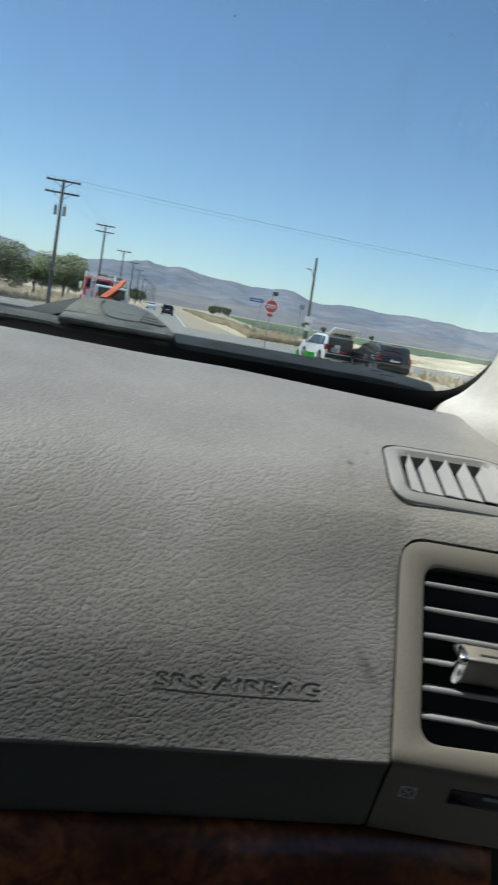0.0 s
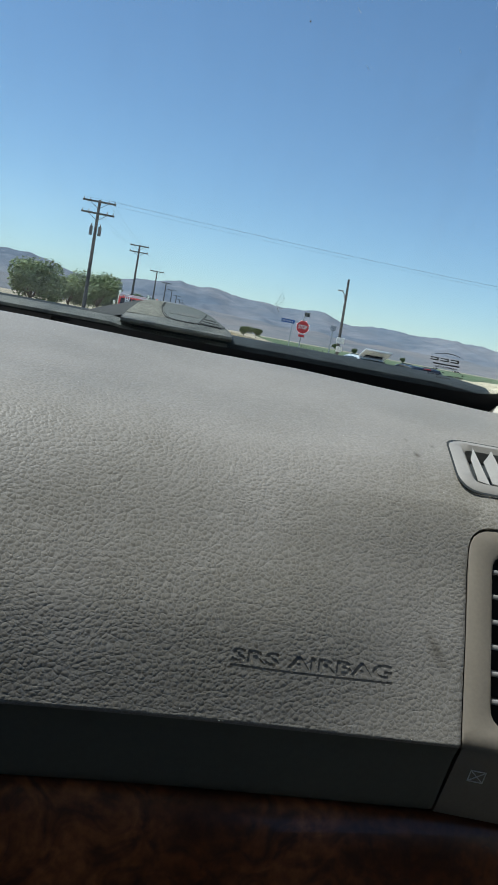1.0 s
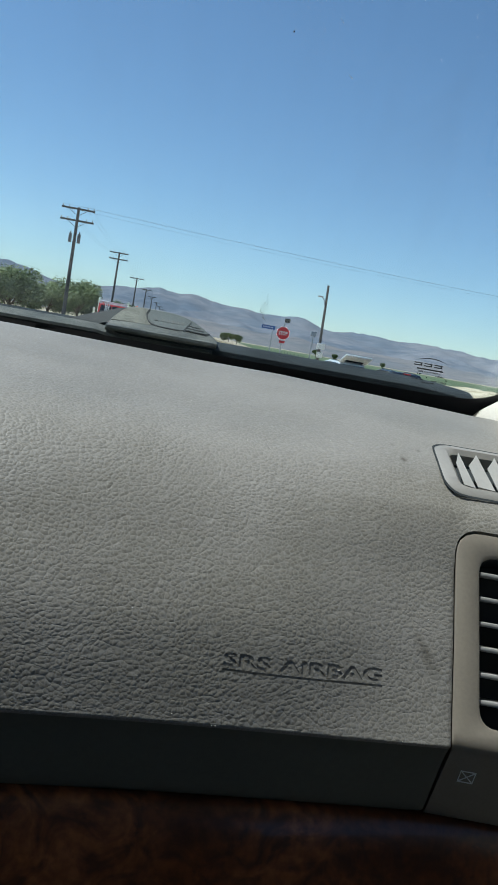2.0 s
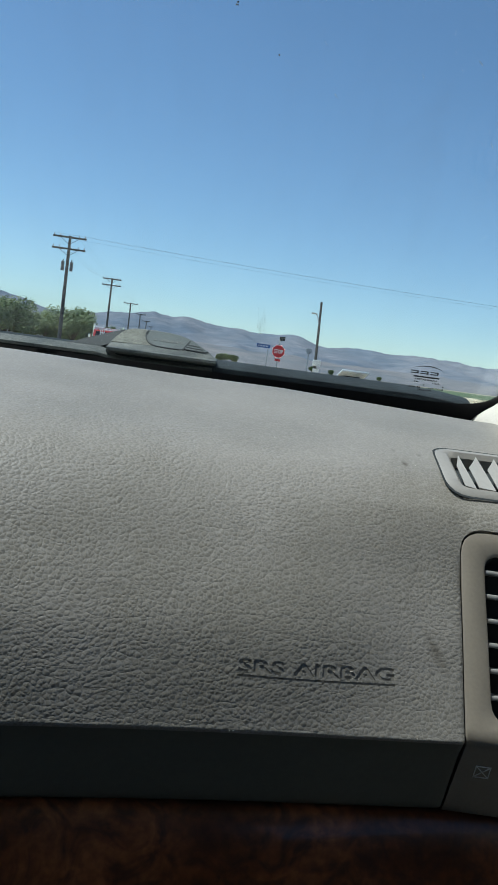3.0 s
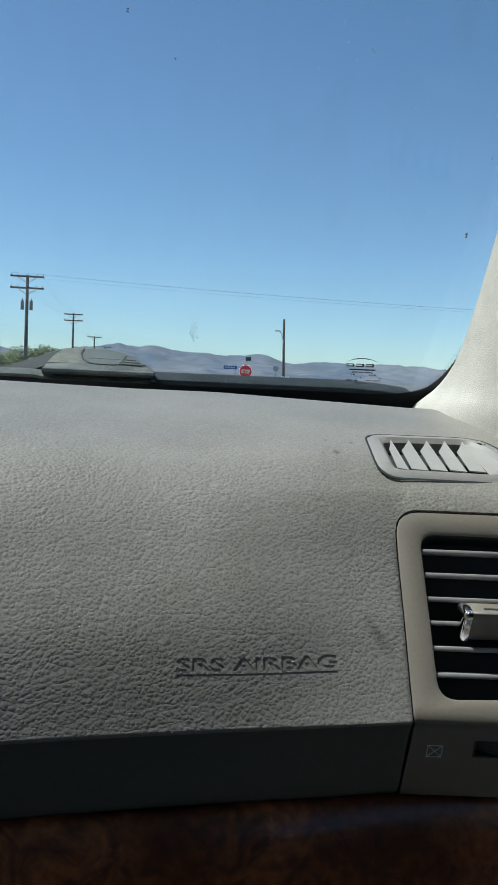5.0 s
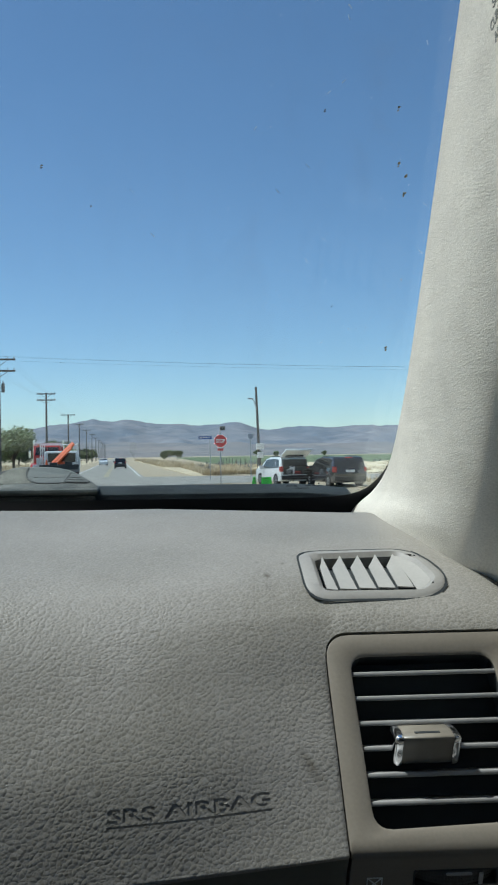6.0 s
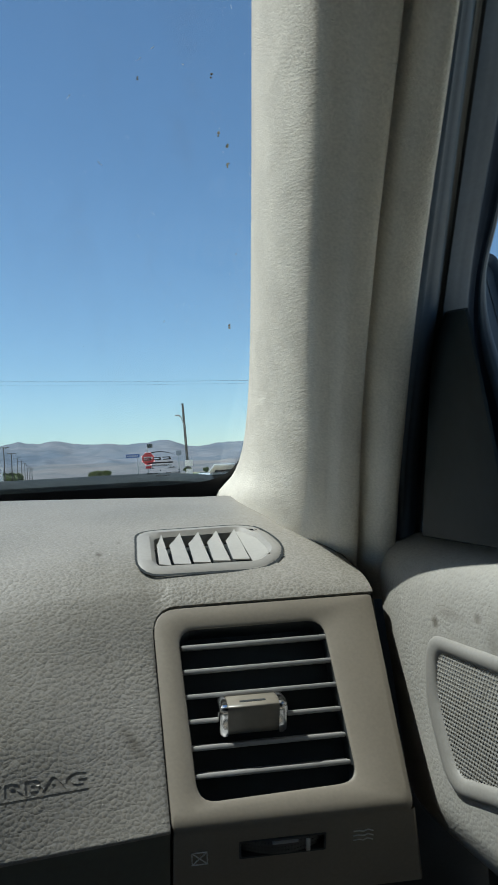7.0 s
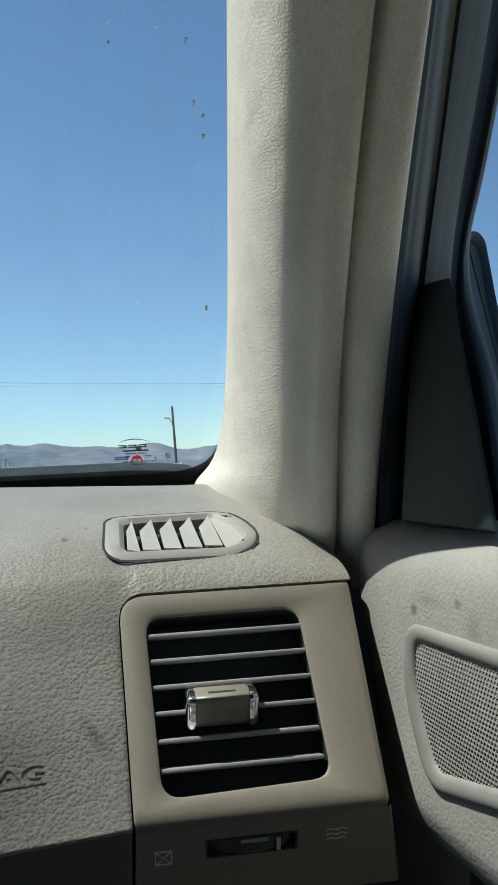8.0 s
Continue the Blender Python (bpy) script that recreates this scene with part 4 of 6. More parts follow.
outline = [(-0.214, 1.402), (-0.069, 1.4035), (-0.0695, 1.4080), (-0.080, 1.4160), (-0.097, 1.4260), (-0.109, 1.4308), (-0.129, 1.4348), (-0.166, 1.4358), (-0.189, 1.4330), (-0.202, 1.4215), (-0.207, 1.4170), (-0.2135, 1.4050)]
curve = [(p.x, p.y) for p in smooth_line([(x, z, 0) for x, z in outline[1:]], 4)]


def cap_face(x, z, back=0.0):
    """The wiper cap's face leans away from the glass."""
    p = pane(x, z, 0.0075)
    return p + Vector((0, (z - 1.402) * 2.3 + back, 0))


def cap_ring(k, back, drop=0.0):
    return [cap_face(-0.142 + (x + 0.142) * k, 1.4035 + (z - 1.4035) * k - drop, back) for x, z in [*curve, outline[0]]]


grid_mesh(bm, [cap_ring(0.93, 0.0), cap_ring(0.98, 0.0015), cap_ring(1.0, 0.0055), cap_ring(1.0, 0.020, 0.001), cap_ring(0.9, 0.034, 0.004)], closed=True, caps=True)
bmesh.ops.recalc_face_normals(bm, faces=bm.faces)
cap = part("cap", bm, WIPER, wiper, "dusty grey plastic wiper cap", smooth=45)


def on_cap(x, z, lift_=0.0):
    """A point on the cap's face, lifted off it towards the cabin."""
    return cap_face(x, z) + Vector((0, -0.64, 0.77)) * lift_


def cap_band(name, pts, half_width, lift_, material, label=""):
    """A raised line along points (x, z) of the cap's face."""
    bm = bmesh.new()
    rows = []
    for k, (x, z) in enumerate(pts):
        (xa, za), (xb, zb) = pts[max(k - 1, 0)], pts[min(k + 1, len(pts) - 1)]
        d = Vector((xb - xa, (zb - za) * 1.5)).normalized()
        nx, nz = -d.y * half_width, d.x * half_width / 1.5
        rows.append([on_cap(x - nx, z - nz, -0.001), on_cap(x - nx, z - nz, lift_), on_cap(x + nx, z + nz, lift_), on_cap(x + nx, z + nz, -0.001)])
    grid_mesh(bm, rows, closed=True, caps=True)
    bmesh.ops.recalc_face_normals(bm, faces=bm.faces)
    return part(name, bm, material, cap, label)


def cap_plate(name, pts, lift_, material, label=""):
    """A plate of constant thickness on the cap's face."""
    bm = bmesh.new()
    vs = grid_mesh(bm, [[on_cap(x, z, -0.002) for x, z in pts], [on_cap(x, z, lift_) for x, z in pts]], closed=True)
    bm.faces.new(vs[1])
    bmesh.ops.recalc_face_normals(bm, faces=bm.faces)
    return part(name, bm, material, cap, label, smooth=30)


bm = bmesh.new()
grid_mesh(bm, [[pane(x, 1.4005, 0.0060), pane(x, 1.4038, 0.0060), pane(x, 1.4052, 0.0085), pane(x, 1.402, 0.016), pane(x, 1.396, 0.016)] for x in np.linspace(-0.2125, -0.0705, 16)], closed=True, caps=True)
bmesh.ops.recalc_face_normals(bm, faces=bm.faces)
part("foot", bm, WIPER, cap, "grey foot of the cap", smooth=40)
xz = lambda pts, n: [(p.x, p.y) for p in smooth_line([(x, z, 0) for x, z in pts], n)]
# The dusty pale shoulder, the darker inlaid shield and the grey foot.
cap_plate("shoulder", xz([(-0.2080, 1.4135), (-0.2025, 1.4210), (-0.1900, 1.4318), (-0.1740, 1.4338), (-0.1640, 1.4340), (-0.1660, 1.4280), (-0.1630, 1.4205), (-0.1560, 1.4150), (-0.1800, 1.4142), (-0.2075, 1.4135)][:-1], 3), 0.0007, WIPER_DUST, "pale dusty shoulder")
cap_plate("shield", xz([(-0.1600, 1.4340), (-0.1290, 1.4335), (-0.1100, 1.4296), (-0.0980, 1.4250), (-0.0860, 1.4180), (-0.0830, 1.4150), (-0.1200, 1.4146), (-0.1480, 1.4150), (-0.1580, 1.4190), (-0.1625, 1.4260), (-0.1605, 1.4335)], 3), 0.0011, WIPER_SHIELD, "grey inlaid shield")
cap_band("shield_edge", xz([(-0.1620, 1.4342), (-0.1645, 1.4270), (-0.1605, 1.4185), (-0.1500, 1.4146), (-0.1200, 1.4138)], 5), 0.0006, 0.0014, RUBBER)
for x0, z0, x1, z1, w in ((-0.1150, 1.4138, -0.1060, 1.4262, 0.0007), (-0.1085, 1.4210, -0.0930, 1.4200, 0.0006), (-0.1105, 1.4180, -0.0885, 1.4170, 0.0007), (-0.1125, 1.4152, -0.0850, 1.4142, 0.0008)):
    cap_band("groove", [(x0 + (x1 - x0) * k / 4, z0 + (z1 - z0) * k / 4) for k in range(5)], w, 0.0018, RUBBER)
for k in range(6):
    x = -0.1515 + 0.0062 * k + (0.0035 if k else 0)
    cap_plate("emblem_bar", [(x - 0.0021, 1.4210), (x + 0.0021, 1.4208), (x + 0.0021, 1.4240), (x - 0.0021, 1.4242)], 0.0017, WIPER)
bm = bmesh.new()
grid_mesh(bm, [[pane(x, 1.3985 if x < -0.20 else 1.394, 0.0065) + Vector((0, dy, dz)) for dy, dz in ((0.0, -0.004), (0.0, 0.0), (0.012, 0.0075), (0.021, 0.0080), (0.021, -0.004))] for x in np.linspace(-0.95, -0.074, 30)], closed=True, caps=True)
bmesh.ops.recalc_face_normals(bm, faces=bm.faces)
part("blade", bm, WIPER, wiper, "long rubber-edged wiper blade", smooth=40)
bm = bmesh.new()
arm = smooth_line([(-0.30, 1.4020, 0), (-0.262, 1.4070, 0), (-0.243, 1.4140, 0), (-0.217, 1.4240, 0), (-0.196, 1.4315, 0), (-0.170, 1.4335, 0)], 5)
grid_mesh(bm, [[cap_face(p.x, p.y - 0.016, 0.016), cap_face(p.x, p.y, 0.016), cap_face(p.x, p.y - 0.001, 0.026), cap_face(p.x, p.y - 0.016, 0.030)] for p in arm], closed=True, caps=True)
bmesh.ops.recalc_face_normals(bm, faces=bm.faces)
part("arm", bm, RUBBER, wiper, "black steel wiper arm", smooth=40)

# ---- windshield pillar ----
E_ = [(0.249, 1.090, 1.280), (0.249, 1.060, 1.340), (0.250, 1.036, 1.380), (0.264, 0.990, 1.408), (0.263, 0.931, 1.4386), (0.259, 0.881, 1.485), (0.2508, 0.826, 1.536), (0.2348, 0.736, 1.623), (0.2094, 0.602, 1.750), (0.172, 0.41, 1.93)]
T_ = [(0.281, 0.805, 1.280), (0.271, 0.760, 1.330), (0.267, 0.741, 1.349), (0.243, 0.632, 1.463), (0.218, 0.530, 1.560), (0.198, 0.440, 1.654), (0.176, 0.340, 1.760), (0.142, 0.18, 1.93)]
S_ = [(0.325, 0.765, 1.280), (0.313, 0.720, 1.330), (0.308, 0.700, 1.351), (0.283, 0.610, 1.455), (0.260, 0.510, 1.554), (0.243, 0.420, 1.646), (0.222, 0.31, 1.76), (0.19, 0.145, 1.93)]
R_ = [(0.352, 0.745, 1.280), (0.338, 0.700, 1.330), (0.332, 0.680, 1.350), (0.316, 0.625, 1.411), (0.296, 0.535, 1.524), (0.262, 0.400, 1.638), (0.240, 0.29, 1.76), (0.208, 0.125, 1.93)]


def along(table, z):
    pts = smooth_line(table, 8)
    for a, b in zip(pts, pts[1:]):
        if z <= b.z:
            return a.lerp(b, min(max((z - a.z) / max(b.z - a.z, 1e-6), 0), 1))
    return pts[-1].copy()


pillar = thing("pillar_trim", "pale cloth-covered windshield pillar trim with faint lettering", "pillar trim")
bm, bm2, rows, rows2 = bmesh.new(), bmesh.new(), [], []
for z in [1.285, 1.31, 1.335, 1.35, 1.362, 1.372, 1.380, 1.388, 1.396, 1.404, 1.412, 1.422, *np.linspace(1.435, 1.93, 36)]:
    e, t, s, r = (along(q, z) for q in (E_, T_, S_, R_))
    c = e + Vector((0.040, 0.055, 0.0))
    mid = e.lerp(t, 0.45) + Vector((-0.006, -0.004, 0))
    near = t.lerp(s, 0.10) + Vector((-0.004, -0.003, 0))
    half = t.lerp(s, 0.55) + Vector((-0.003, -0.010, 0))
    sec = smooth_line([c, e + Vector((0.006, 0.016, 0)), e, mid, t.lerp(e, 0.22) + Vector((-0.0032, -0.0008, 0)), t + Vector((0.0052, 0.0070, 0)), t.lerp(s, 0.42) + Vector((0.0010, 0.0002, 0)), t.lerp(s, 0.65) + Vector((-0.002, -0.004, 0)), s + Vector((-0.004, 0.0, 0)), s + Vector((0.002, 0.012, 0))], 4)
    rows.append(sec)
    m2 = s.lerp(r, 0.5) + Vector((0.0, -0.006, 0))
    rows2.append(smooth_line([s + Vector((0.001, 0.014, 0)), s + Vector((0.0045, 0.001, 0)), m2, r, r + Vector((0.006, 0.025, 0))], 4))
grid_mesh(bm, rows)
grid_mesh(bm2, rows2)
for b in (bm, bm2):
    bmesh.ops.recalc_face_normals(b, faces=b.faces)
part("cover", bm, CLOTH, pillar, "pale knitted cloth pillar cover", smooth=60)
part("edge_strip", bm2, CLOTH, pillar, "cloth-covered door edge strip", smooth=60)
e, t = along(E_, 1.722), along(T_, 1.700)
h = (t - e).normalized()
axis = (along(E_, 1.78) - along(E_, 1.66)).normalized()
nrm = axis.cross(h).normalized()
if nrm.dot(Vector((-1, -1, 0))) < 0:
    nrm = -nrm
base = e.lerp(t, 0.55) + Vector((-0.006, -0.004, 0)) + nrm * 0.002 + axis * 0.014
text_u = (h * 0.86 + axis * 0.51).normalized()
LET = plane_of(base, text_u, nrm.cross(text_u))
for k, (w, wd) in enumerate((("SRS", 0.016), ("CURTAIN", 0.034), ("AIRBAG", 0.028))):
    me = text_mesh(w, wd, 0.0062, 0.0004, bold=0.015)
    me.transform(LET @ Matrix.Translation((0.0, 0.012 - 0.0098 * k, 0.0015)))
    mesh_part("lettering", me, LETTER_GREY, pillar)

# ---- passenger door ----
door = thing("car_door", "closed car door with a beige vinyl panel and a speaker grille", "door")
PROFILE = [(0.395, 1.3510), (0.372, 1.3508), (0.351, 1.3480), (0.334, 1.3400), (0.3235, 1.3265), (0.3190, 1.308), (0.3175, 1.275), (0.318, 1.220), (0.3185, 1.165), (0.3215, 1.146), (0.331, 1.128), (0.350, 1.108), (0.374, 1.085), (0.405, 1.04), (0.424, 1.0), (0.426, 0.5)]
prof = [(p.x, p.y) for p in smooth_line([(x, z, 0) for x, z in PROFILE], 4)]
front = lambda z: lerp_table([(1.0, 0.625), (1.10, 0.648), (1.140, 0.660), (1.209, 0.669), (1.313, 0.695), (1.35, 0.700)], z)
bm = bmesh.new()
rows = []
for d, bulge in ((0.030, 0.045), (0.021, 0.017), (0.012, 0.005), (0.002, 0.0), (-0.02, -0.002)):
    rows.append([Vector((x + bulge, front(z) - 0.006 + d, z - bulge * 0.15)) for x, z in prof])
for k in range(1, 32):
    rows.append([Vector((x - 0.002, front(z) - 0.026 - (front(z) + 0.674) * k / 31, z)) for x, z in prof])
grid_mesh(bm, rows)
bmesh.ops.recalc_face_normals(bm, faces=bm.faces)
part("panel", bm, DOORVINYL, door, "beige grained vinyl door panel", smooth=60)
SPK = plane_of((0.3170, 0.500, 1.220), (0, -1, 0), (0, 0, 1))
spk = [(-0.0735, -0.0490), (0.110, -0.0105), (0.110, 0.0680), (-0.0975, 0.0635), (-0.1045, 0.0100)]
spk_in = [(-0.0590, -0.0310), (0.098, 0.0010), (0.098, 0.0560), (-0.0800, 0.0525), (-0.0845, 0.0200)]
bm = bmesh.new()
a, c_ = round_poly(spk, 0.024), round_poly(spk_in, 0.014)
at_ = lambda k, w: [SPK @ Vector((p[0] + (q[0] - p[0]) * k, p[1] + (q[1] - p[1]) * k, w)) for p, q in zip(a, c_)]
grid_mesh(bm, [at_(0, -0.004), at_(0, 0.0006), at_(0.06, 0.0024), at_(0.20, 0.0040), at_(0.45, 0.0048), at_(0.75, 0.0042), at_(0.92, 0.0030), at_(1, 0.0012), at_(1, -0.004)], closed=True)
bmesh.ops.recalc_face_normals(bm, faces=bm.faces)
speaker = part("speaker_grille", bm, shader("rim_plastic", (0.262, 0.250, 0.224), rough=0.55, vary=0.07, scale=30, fine=0.06, fine_scale=400), door, "beige plastic speaker rim", smooth=40)
bm = bmesh.new()
slab(bm, c_, SPK @ Matrix.Translation((0, 0, -0.0015)), 0.002)
part("backing", bm, VOID, speaker)
verts, faces = [], []
pitch = 0.0035
for j in range(-24, 25):
    for i in range(-40, 41):
        u, v = (i + 0.5 * (j % 2)) * pitch, j * pitch * 0.866
        if not within(c_, u, v):
            continue
        k0 = len(verts)
        for r, w in ((0, 0.0020), (pitch * 0.42, 0.0020), (pitch * 0.40, 0.0002)):
            for q in range(12):
                rr = r or pitch * (0.5774 if q % 2 else 0.5)
                verts.append(SPK @ Vector((u + rr * math.cos(radians(30 * q)), v + rr * math.sin(radians(30 * q)), w)))
        for q in range(12):
            p = (q + 1) % 12
            faces += [(k0 + q, k0 + p, k0 + 12 + p, k0 + 12 + q), (k0 + 12 + q, k0 + 12 + p, k0 + 24 + p, k0 + 24 + q)]
me = bpy.data.meshes.new("mesh_plate")
me.from_pydata(verts, [], faces)
tagged(mesh_part("mesh_plate", me, shader("grille_metal", (0.275, 0.265, 0.240), rough=0.45, vary=0.1), speaker, "perforated speaker mesh"), kind="stuff")
# Scuff spots, and the door's wavy shade put into the vinyl's colour.
for y, z, w, h, s in ((0.582, 1.2930, 0.007, 0.006, 0.9), (0.520, 1.3050, 0.006, 0.005, 0.7), (0.560, 1.302, 0.030, 0.006, 0.35), (0.500, 1.290, 0.012, 0.020, 0.35)):
    add_dark_patch(DOORVINYL, (0.322, y, z), (0.03, w, h), 0.0, s)
# The black corner piece at the mirror, and the window's frame.
bm = bmesh.new()
quad = [(0.622, 1.352), (0.610, 1.403), (0.5926, 1.469), (0.5815, 1.499), (0.561, 1.518), (0.5314, 1.5146), (0.508, 1.427), (0.490, 1.3515)]
mid_y, mid_z = 0.55, 1.42


def corner_ring(x, k):
    return [Vector((x, mid_y + (y - mid_y) * k, mid_z + (z - mid_z) * k)) for y, z in quad]


vs = grid_mesh(bm, [[p + Vector((0, 0.040, -0.008)) for p in corner_ring(0.352, 0.96)], corner_ring(0.3305, 1.0), corner_ring(0.3285, 0.985), corner_ring(0.3265, 0.8), corner_ring(0.3255, 0.4)], closed=True)
bm.faces.new(vs[-1])
bmesh.ops.recalc_face_normals(bm, faces=bm.faces)
part("mirror_corner", bm, shader("black_trim_plastic", (0.026, 0.036, 0.040), rough=0.6, spec=0.3, vary=0.15, scale=14), door, "black plastic corner cover inside the mirror", smooth=40)


def frame_strip(name, left, right, material, label, bulge=0.006):
    """A rounded strip of the window's frame between two lines."""
    bm = bmesh.new()
    a, b = smooth_line(left, 8), smooth_line(right, 8)
    rows = []
    for p, q in zip(a, b):
        m = p.lerp(q, 0.5) + Vector((-bulge * 0.6, -bulge, 0))
        back = Vector((0.010, 0.030, 0))
        rows.append([p + back, *smooth_line([p, p.lerp(m, 0.6) + Vector((0, -bulge * 0.5, 0)), m, q.lerp(m, 0.6) + Vector((0, -bulge * 0.5, 0)), q], 2), q + back])
    grid_mesh(bm, rows)
    bmesh.ops.recalc_face_normals(bm, faces=bm.faces)
    return part(name, bm, material, door, label, smooth=60)


A_ = [(x + 0.003, y + 0.012, z) for x, y, z in R_[1:]]
B_ = [(0.352, 0.692, 1.338), (0.350, 0.680, 1.358), (0.334, 0.620, 1.446), (0.322, 0.555, 1.528), (0.282, 0.425, 1.634), (0.250, 0.31, 1.735), (0.217, 0.17, 1.86)]
C_ = [(0.357, 0.690, 1.340), (0.348, 0.640, 1.430), (0.328, 0.562, 1.519), (0.290, 0.427, 1.637), (0.217, 0.166, 1.865)]
P_ = [(0.372, 0.600, 1.340), (0.364, 0.592, 1.430), (0.348, 0.562, 1.524), (0.310, 0.430, 1.640), (0.235, 0.172, 1.865)]
K_ = [(0.385, 0.575, 1.345), (0.376, 0.577, 1.440), (0.359, 0.568, 1.523), (0.330, 0.461, 1.617), (0.252, 0.179, 1.865)]
S_EDGE = [(0.397, 0.575, 1.345), (0.388, 0.573, 1.440), (0.364, 0.564, 1.530), (0.339, 0.478, 1.604), (0.262, 0.188, 1.865)]
frame_strip("seal", A_, B_, FRAMEPLASTIC, "black rubber door seal")
frame_strip("groove", [B_[0], B_[2], B_[3], B_[4], B_[6]], C_, DARK, "dark groove between seal and frame", -0.003)
frame_strip("window_frame", C_, P_, FRAMEPLASTIC, "blue-grey inner window frame", 0.0012)
# The channel is a darker copy of the frame plastic, coloured as shaded.
frame_strip("channel", P_, K_, shader("window_channel_shaded", (0.030, 0.045, 0.075), rough=0.7, spec=0.15, vary=0.1, scale=20), "window channel with its shade put into the colour", -0.004)
frame_strip("channel_lip", K_, S_EDGE, FRAMEPLASTIC, "thin lip along the glass", 0.002)
bm = bmesh.new()
pts = [(0.62, 1.33), (-0.70, 1.33), (-0.70, 1.74), (0.45, 1.74), (0.60, 1.58)]
bm.faces.new([bm.verts.new((0.410 - 0.22 * max(z - 1.34, 0), y, z)) for y, z in pts])
pane_ob = part("window_pane", bm, SIDEGLASS, door, "tinted side window")
pane_ob.visible_shadow = False

# The outside mirror seen through the side window.
mirror = thing("side_mirror", "dark blue-grey side mirror outside the passenger window", "mirror", (0.45, 0.70, 1.33))
M_LINE = [(-0.045, 0.000), (0.045, 0.000), (0.052, 0.040), (0.018, 0.205), (0.010, 0.262), (0.002, 0.271), (-0.008, 0.268), (-0.030, 0.215)]
bm = bmesh.new()
mrows = []
for d, k in ((0.010, 0.86), (0.002, 0.90), (0.000, 0.97), (0.006, 1.0), (0.030, 1.0), (0.070, 0.95), (0.100, 0.80), (0.115, 0.45)):
    mrows.append([Vector((u * k, d, 0.13 + (v - 0.13) * (1 - (1 - k) * 0.5))) for u, v in round_poly(M_LINE, 0.006)])
grid_mesh(bm, mrows, closed=True, caps=True)
bmesh.ops.recalc_face_normals(bm, faces=bm.faces)
part("housing", bm, FRAMEPLASTIC, mirror, "dark blue-grey plastic housing", smooth=50)
bm = bmesh.new()
slab(bm, round_poly([(u * 0.84, 0.13 + (v - 0.13) * 0.90) for u, v in M_LINE], 0.005), plane_of((0, 0.0105, 0), (1, 0, 0), (0, 0, 1)), 0.003)
# Dark blue base colour replaces what the mirror would reflect.
part("mirror_glass", bm, shader("mirror_dark_reflection", (0.06, 0.078, 0.105), rough=0.12, spec=0.8, vary=0.03), mirror, "mirror glass with a dark reflection put into its colour")
bm = bmesh.new()
box(bm, (-0.055, 0.020, 0.005), (-0.015, 0.075, 0.060), 0.012)
part("bracket", bm, FRAMEPLASTIC, mirror)

# ---- the rest of the cabin closes round the camera ----
def shell(name, label, boxes, material):
    bm = bmesh.new()
    for lo, hi in boxes:
        box(bm, lo, hi)
    return tagged(part(name, bm, material), label, name.split("_")[0], kind="structure")


bm = bmesh.new()
def roof_row(t, lift):
    out = []
    for x in np.linspace(-1.12, 0.34, 20):
        f = pane(x, 2.03, 0.0)
        p = f.lerp(Vector((x, -1.6, 2.0)), t)
        out.append(p + Vector((0, 0, 0.05 * math.sin(math.pi * min(max((x + 1.12) / 1.46, 0), 1)) * min(t * 4, 1) + lift)))
    return out
ts = [0, 0.03, 0.08, 0.15, 0.3, 0.6, 1.0]
grid_mesh(bm, [roof_row(t, 0.0) for t in ts] + [roof_row(t, 0.05) for t in reversed(ts)] + [roof_row(0, 0.0)])
bmesh.ops.recalc_face_normals(bm, faces=bm.faces)
tagged(part("ceiling", bm, LINER, smooth=40), "pale cloth headliner of the car's roof", "ceiling", kind="structure")
shell("wall_west", "driver side of the cabin with its window opening", [((-1.18, -1.6, 0.4), (-1.12, 1.0, 1.36)), ((-1.18, -1.6, 1.72), (-1.12, 0.5, 2.0)), ((-1.18, -1.6, 1.36), (-1.12, -0.45, 1.72)), ((-1.18, 0.42, 1.36), (-1.12, 0.98, 1.60))], SEATCLOTH)
shell("wall_east", "passenger side of the cabin behind the door", [((0.43, -1.6, 0.4), (0.49, 0.74, 1.325)), ((0.30, -1.6, 1.80), (0.40, 0.36, 2.0)), ((0.40, -1.6, 1.325), (0.46, -0.70, 1.80))], SEATCLOTH)
shell("wall_south", "closed rear end of the cabin", [((-1.18, -1.68, 0.4), (0.49, -1.60, 2.0))], SEATCLOTH)
shell("wall_north", "dark front bulkhead under the dashboard", [((-1.18, 1.10, 0.4), (0.49, 1.16, 1.33)), ((0.300, 0.78, 0.4), (0.49, 1.10, 1.33))], DARK)
shell("floor", "dark carpeted cabin floor", [((-1.18, -1.68, 0.36), (0.49, 1.16, 0.42))], shader("carpet", (0.06, 0.058, 0.054), rough=0.95, vary=0.2))

# ---- outside: ground, roads, fields ----
INDOORS = set(bpy.data.objects)
DIRT = shader("pale_dirt", (0.50, 0.43, 0.33), rough=0.95, spec=0.1, vary=0.10, scale=0.35, fine=0.14, fine_scale=5.0, tint=(0.46, 0.37, 0.25))
ASPHALT = shader("worn_asphalt", (0.34, 0.322, 0.292), rough=0.95, spec=0.08, vary=0.14, scale=0.8, fine=0.12, fine_scale=14)
PAINT = shader("road_paint", (0.70, 0.69, 0.65), rough=0.7, vary=0.15, scale=2)
YELLOW = shader("yellow_paint", (0.45, 0.37, 0.18), rough=0.7, vary=0.2, scale=2)
CROP = shader("green_crop", (0.115, 0.165, 0.065), rough=0.9, vary=0.25, scale=0.05, fine=0.3, fine_scale=0.8, tint=(0.155, 0.195, 0.09))
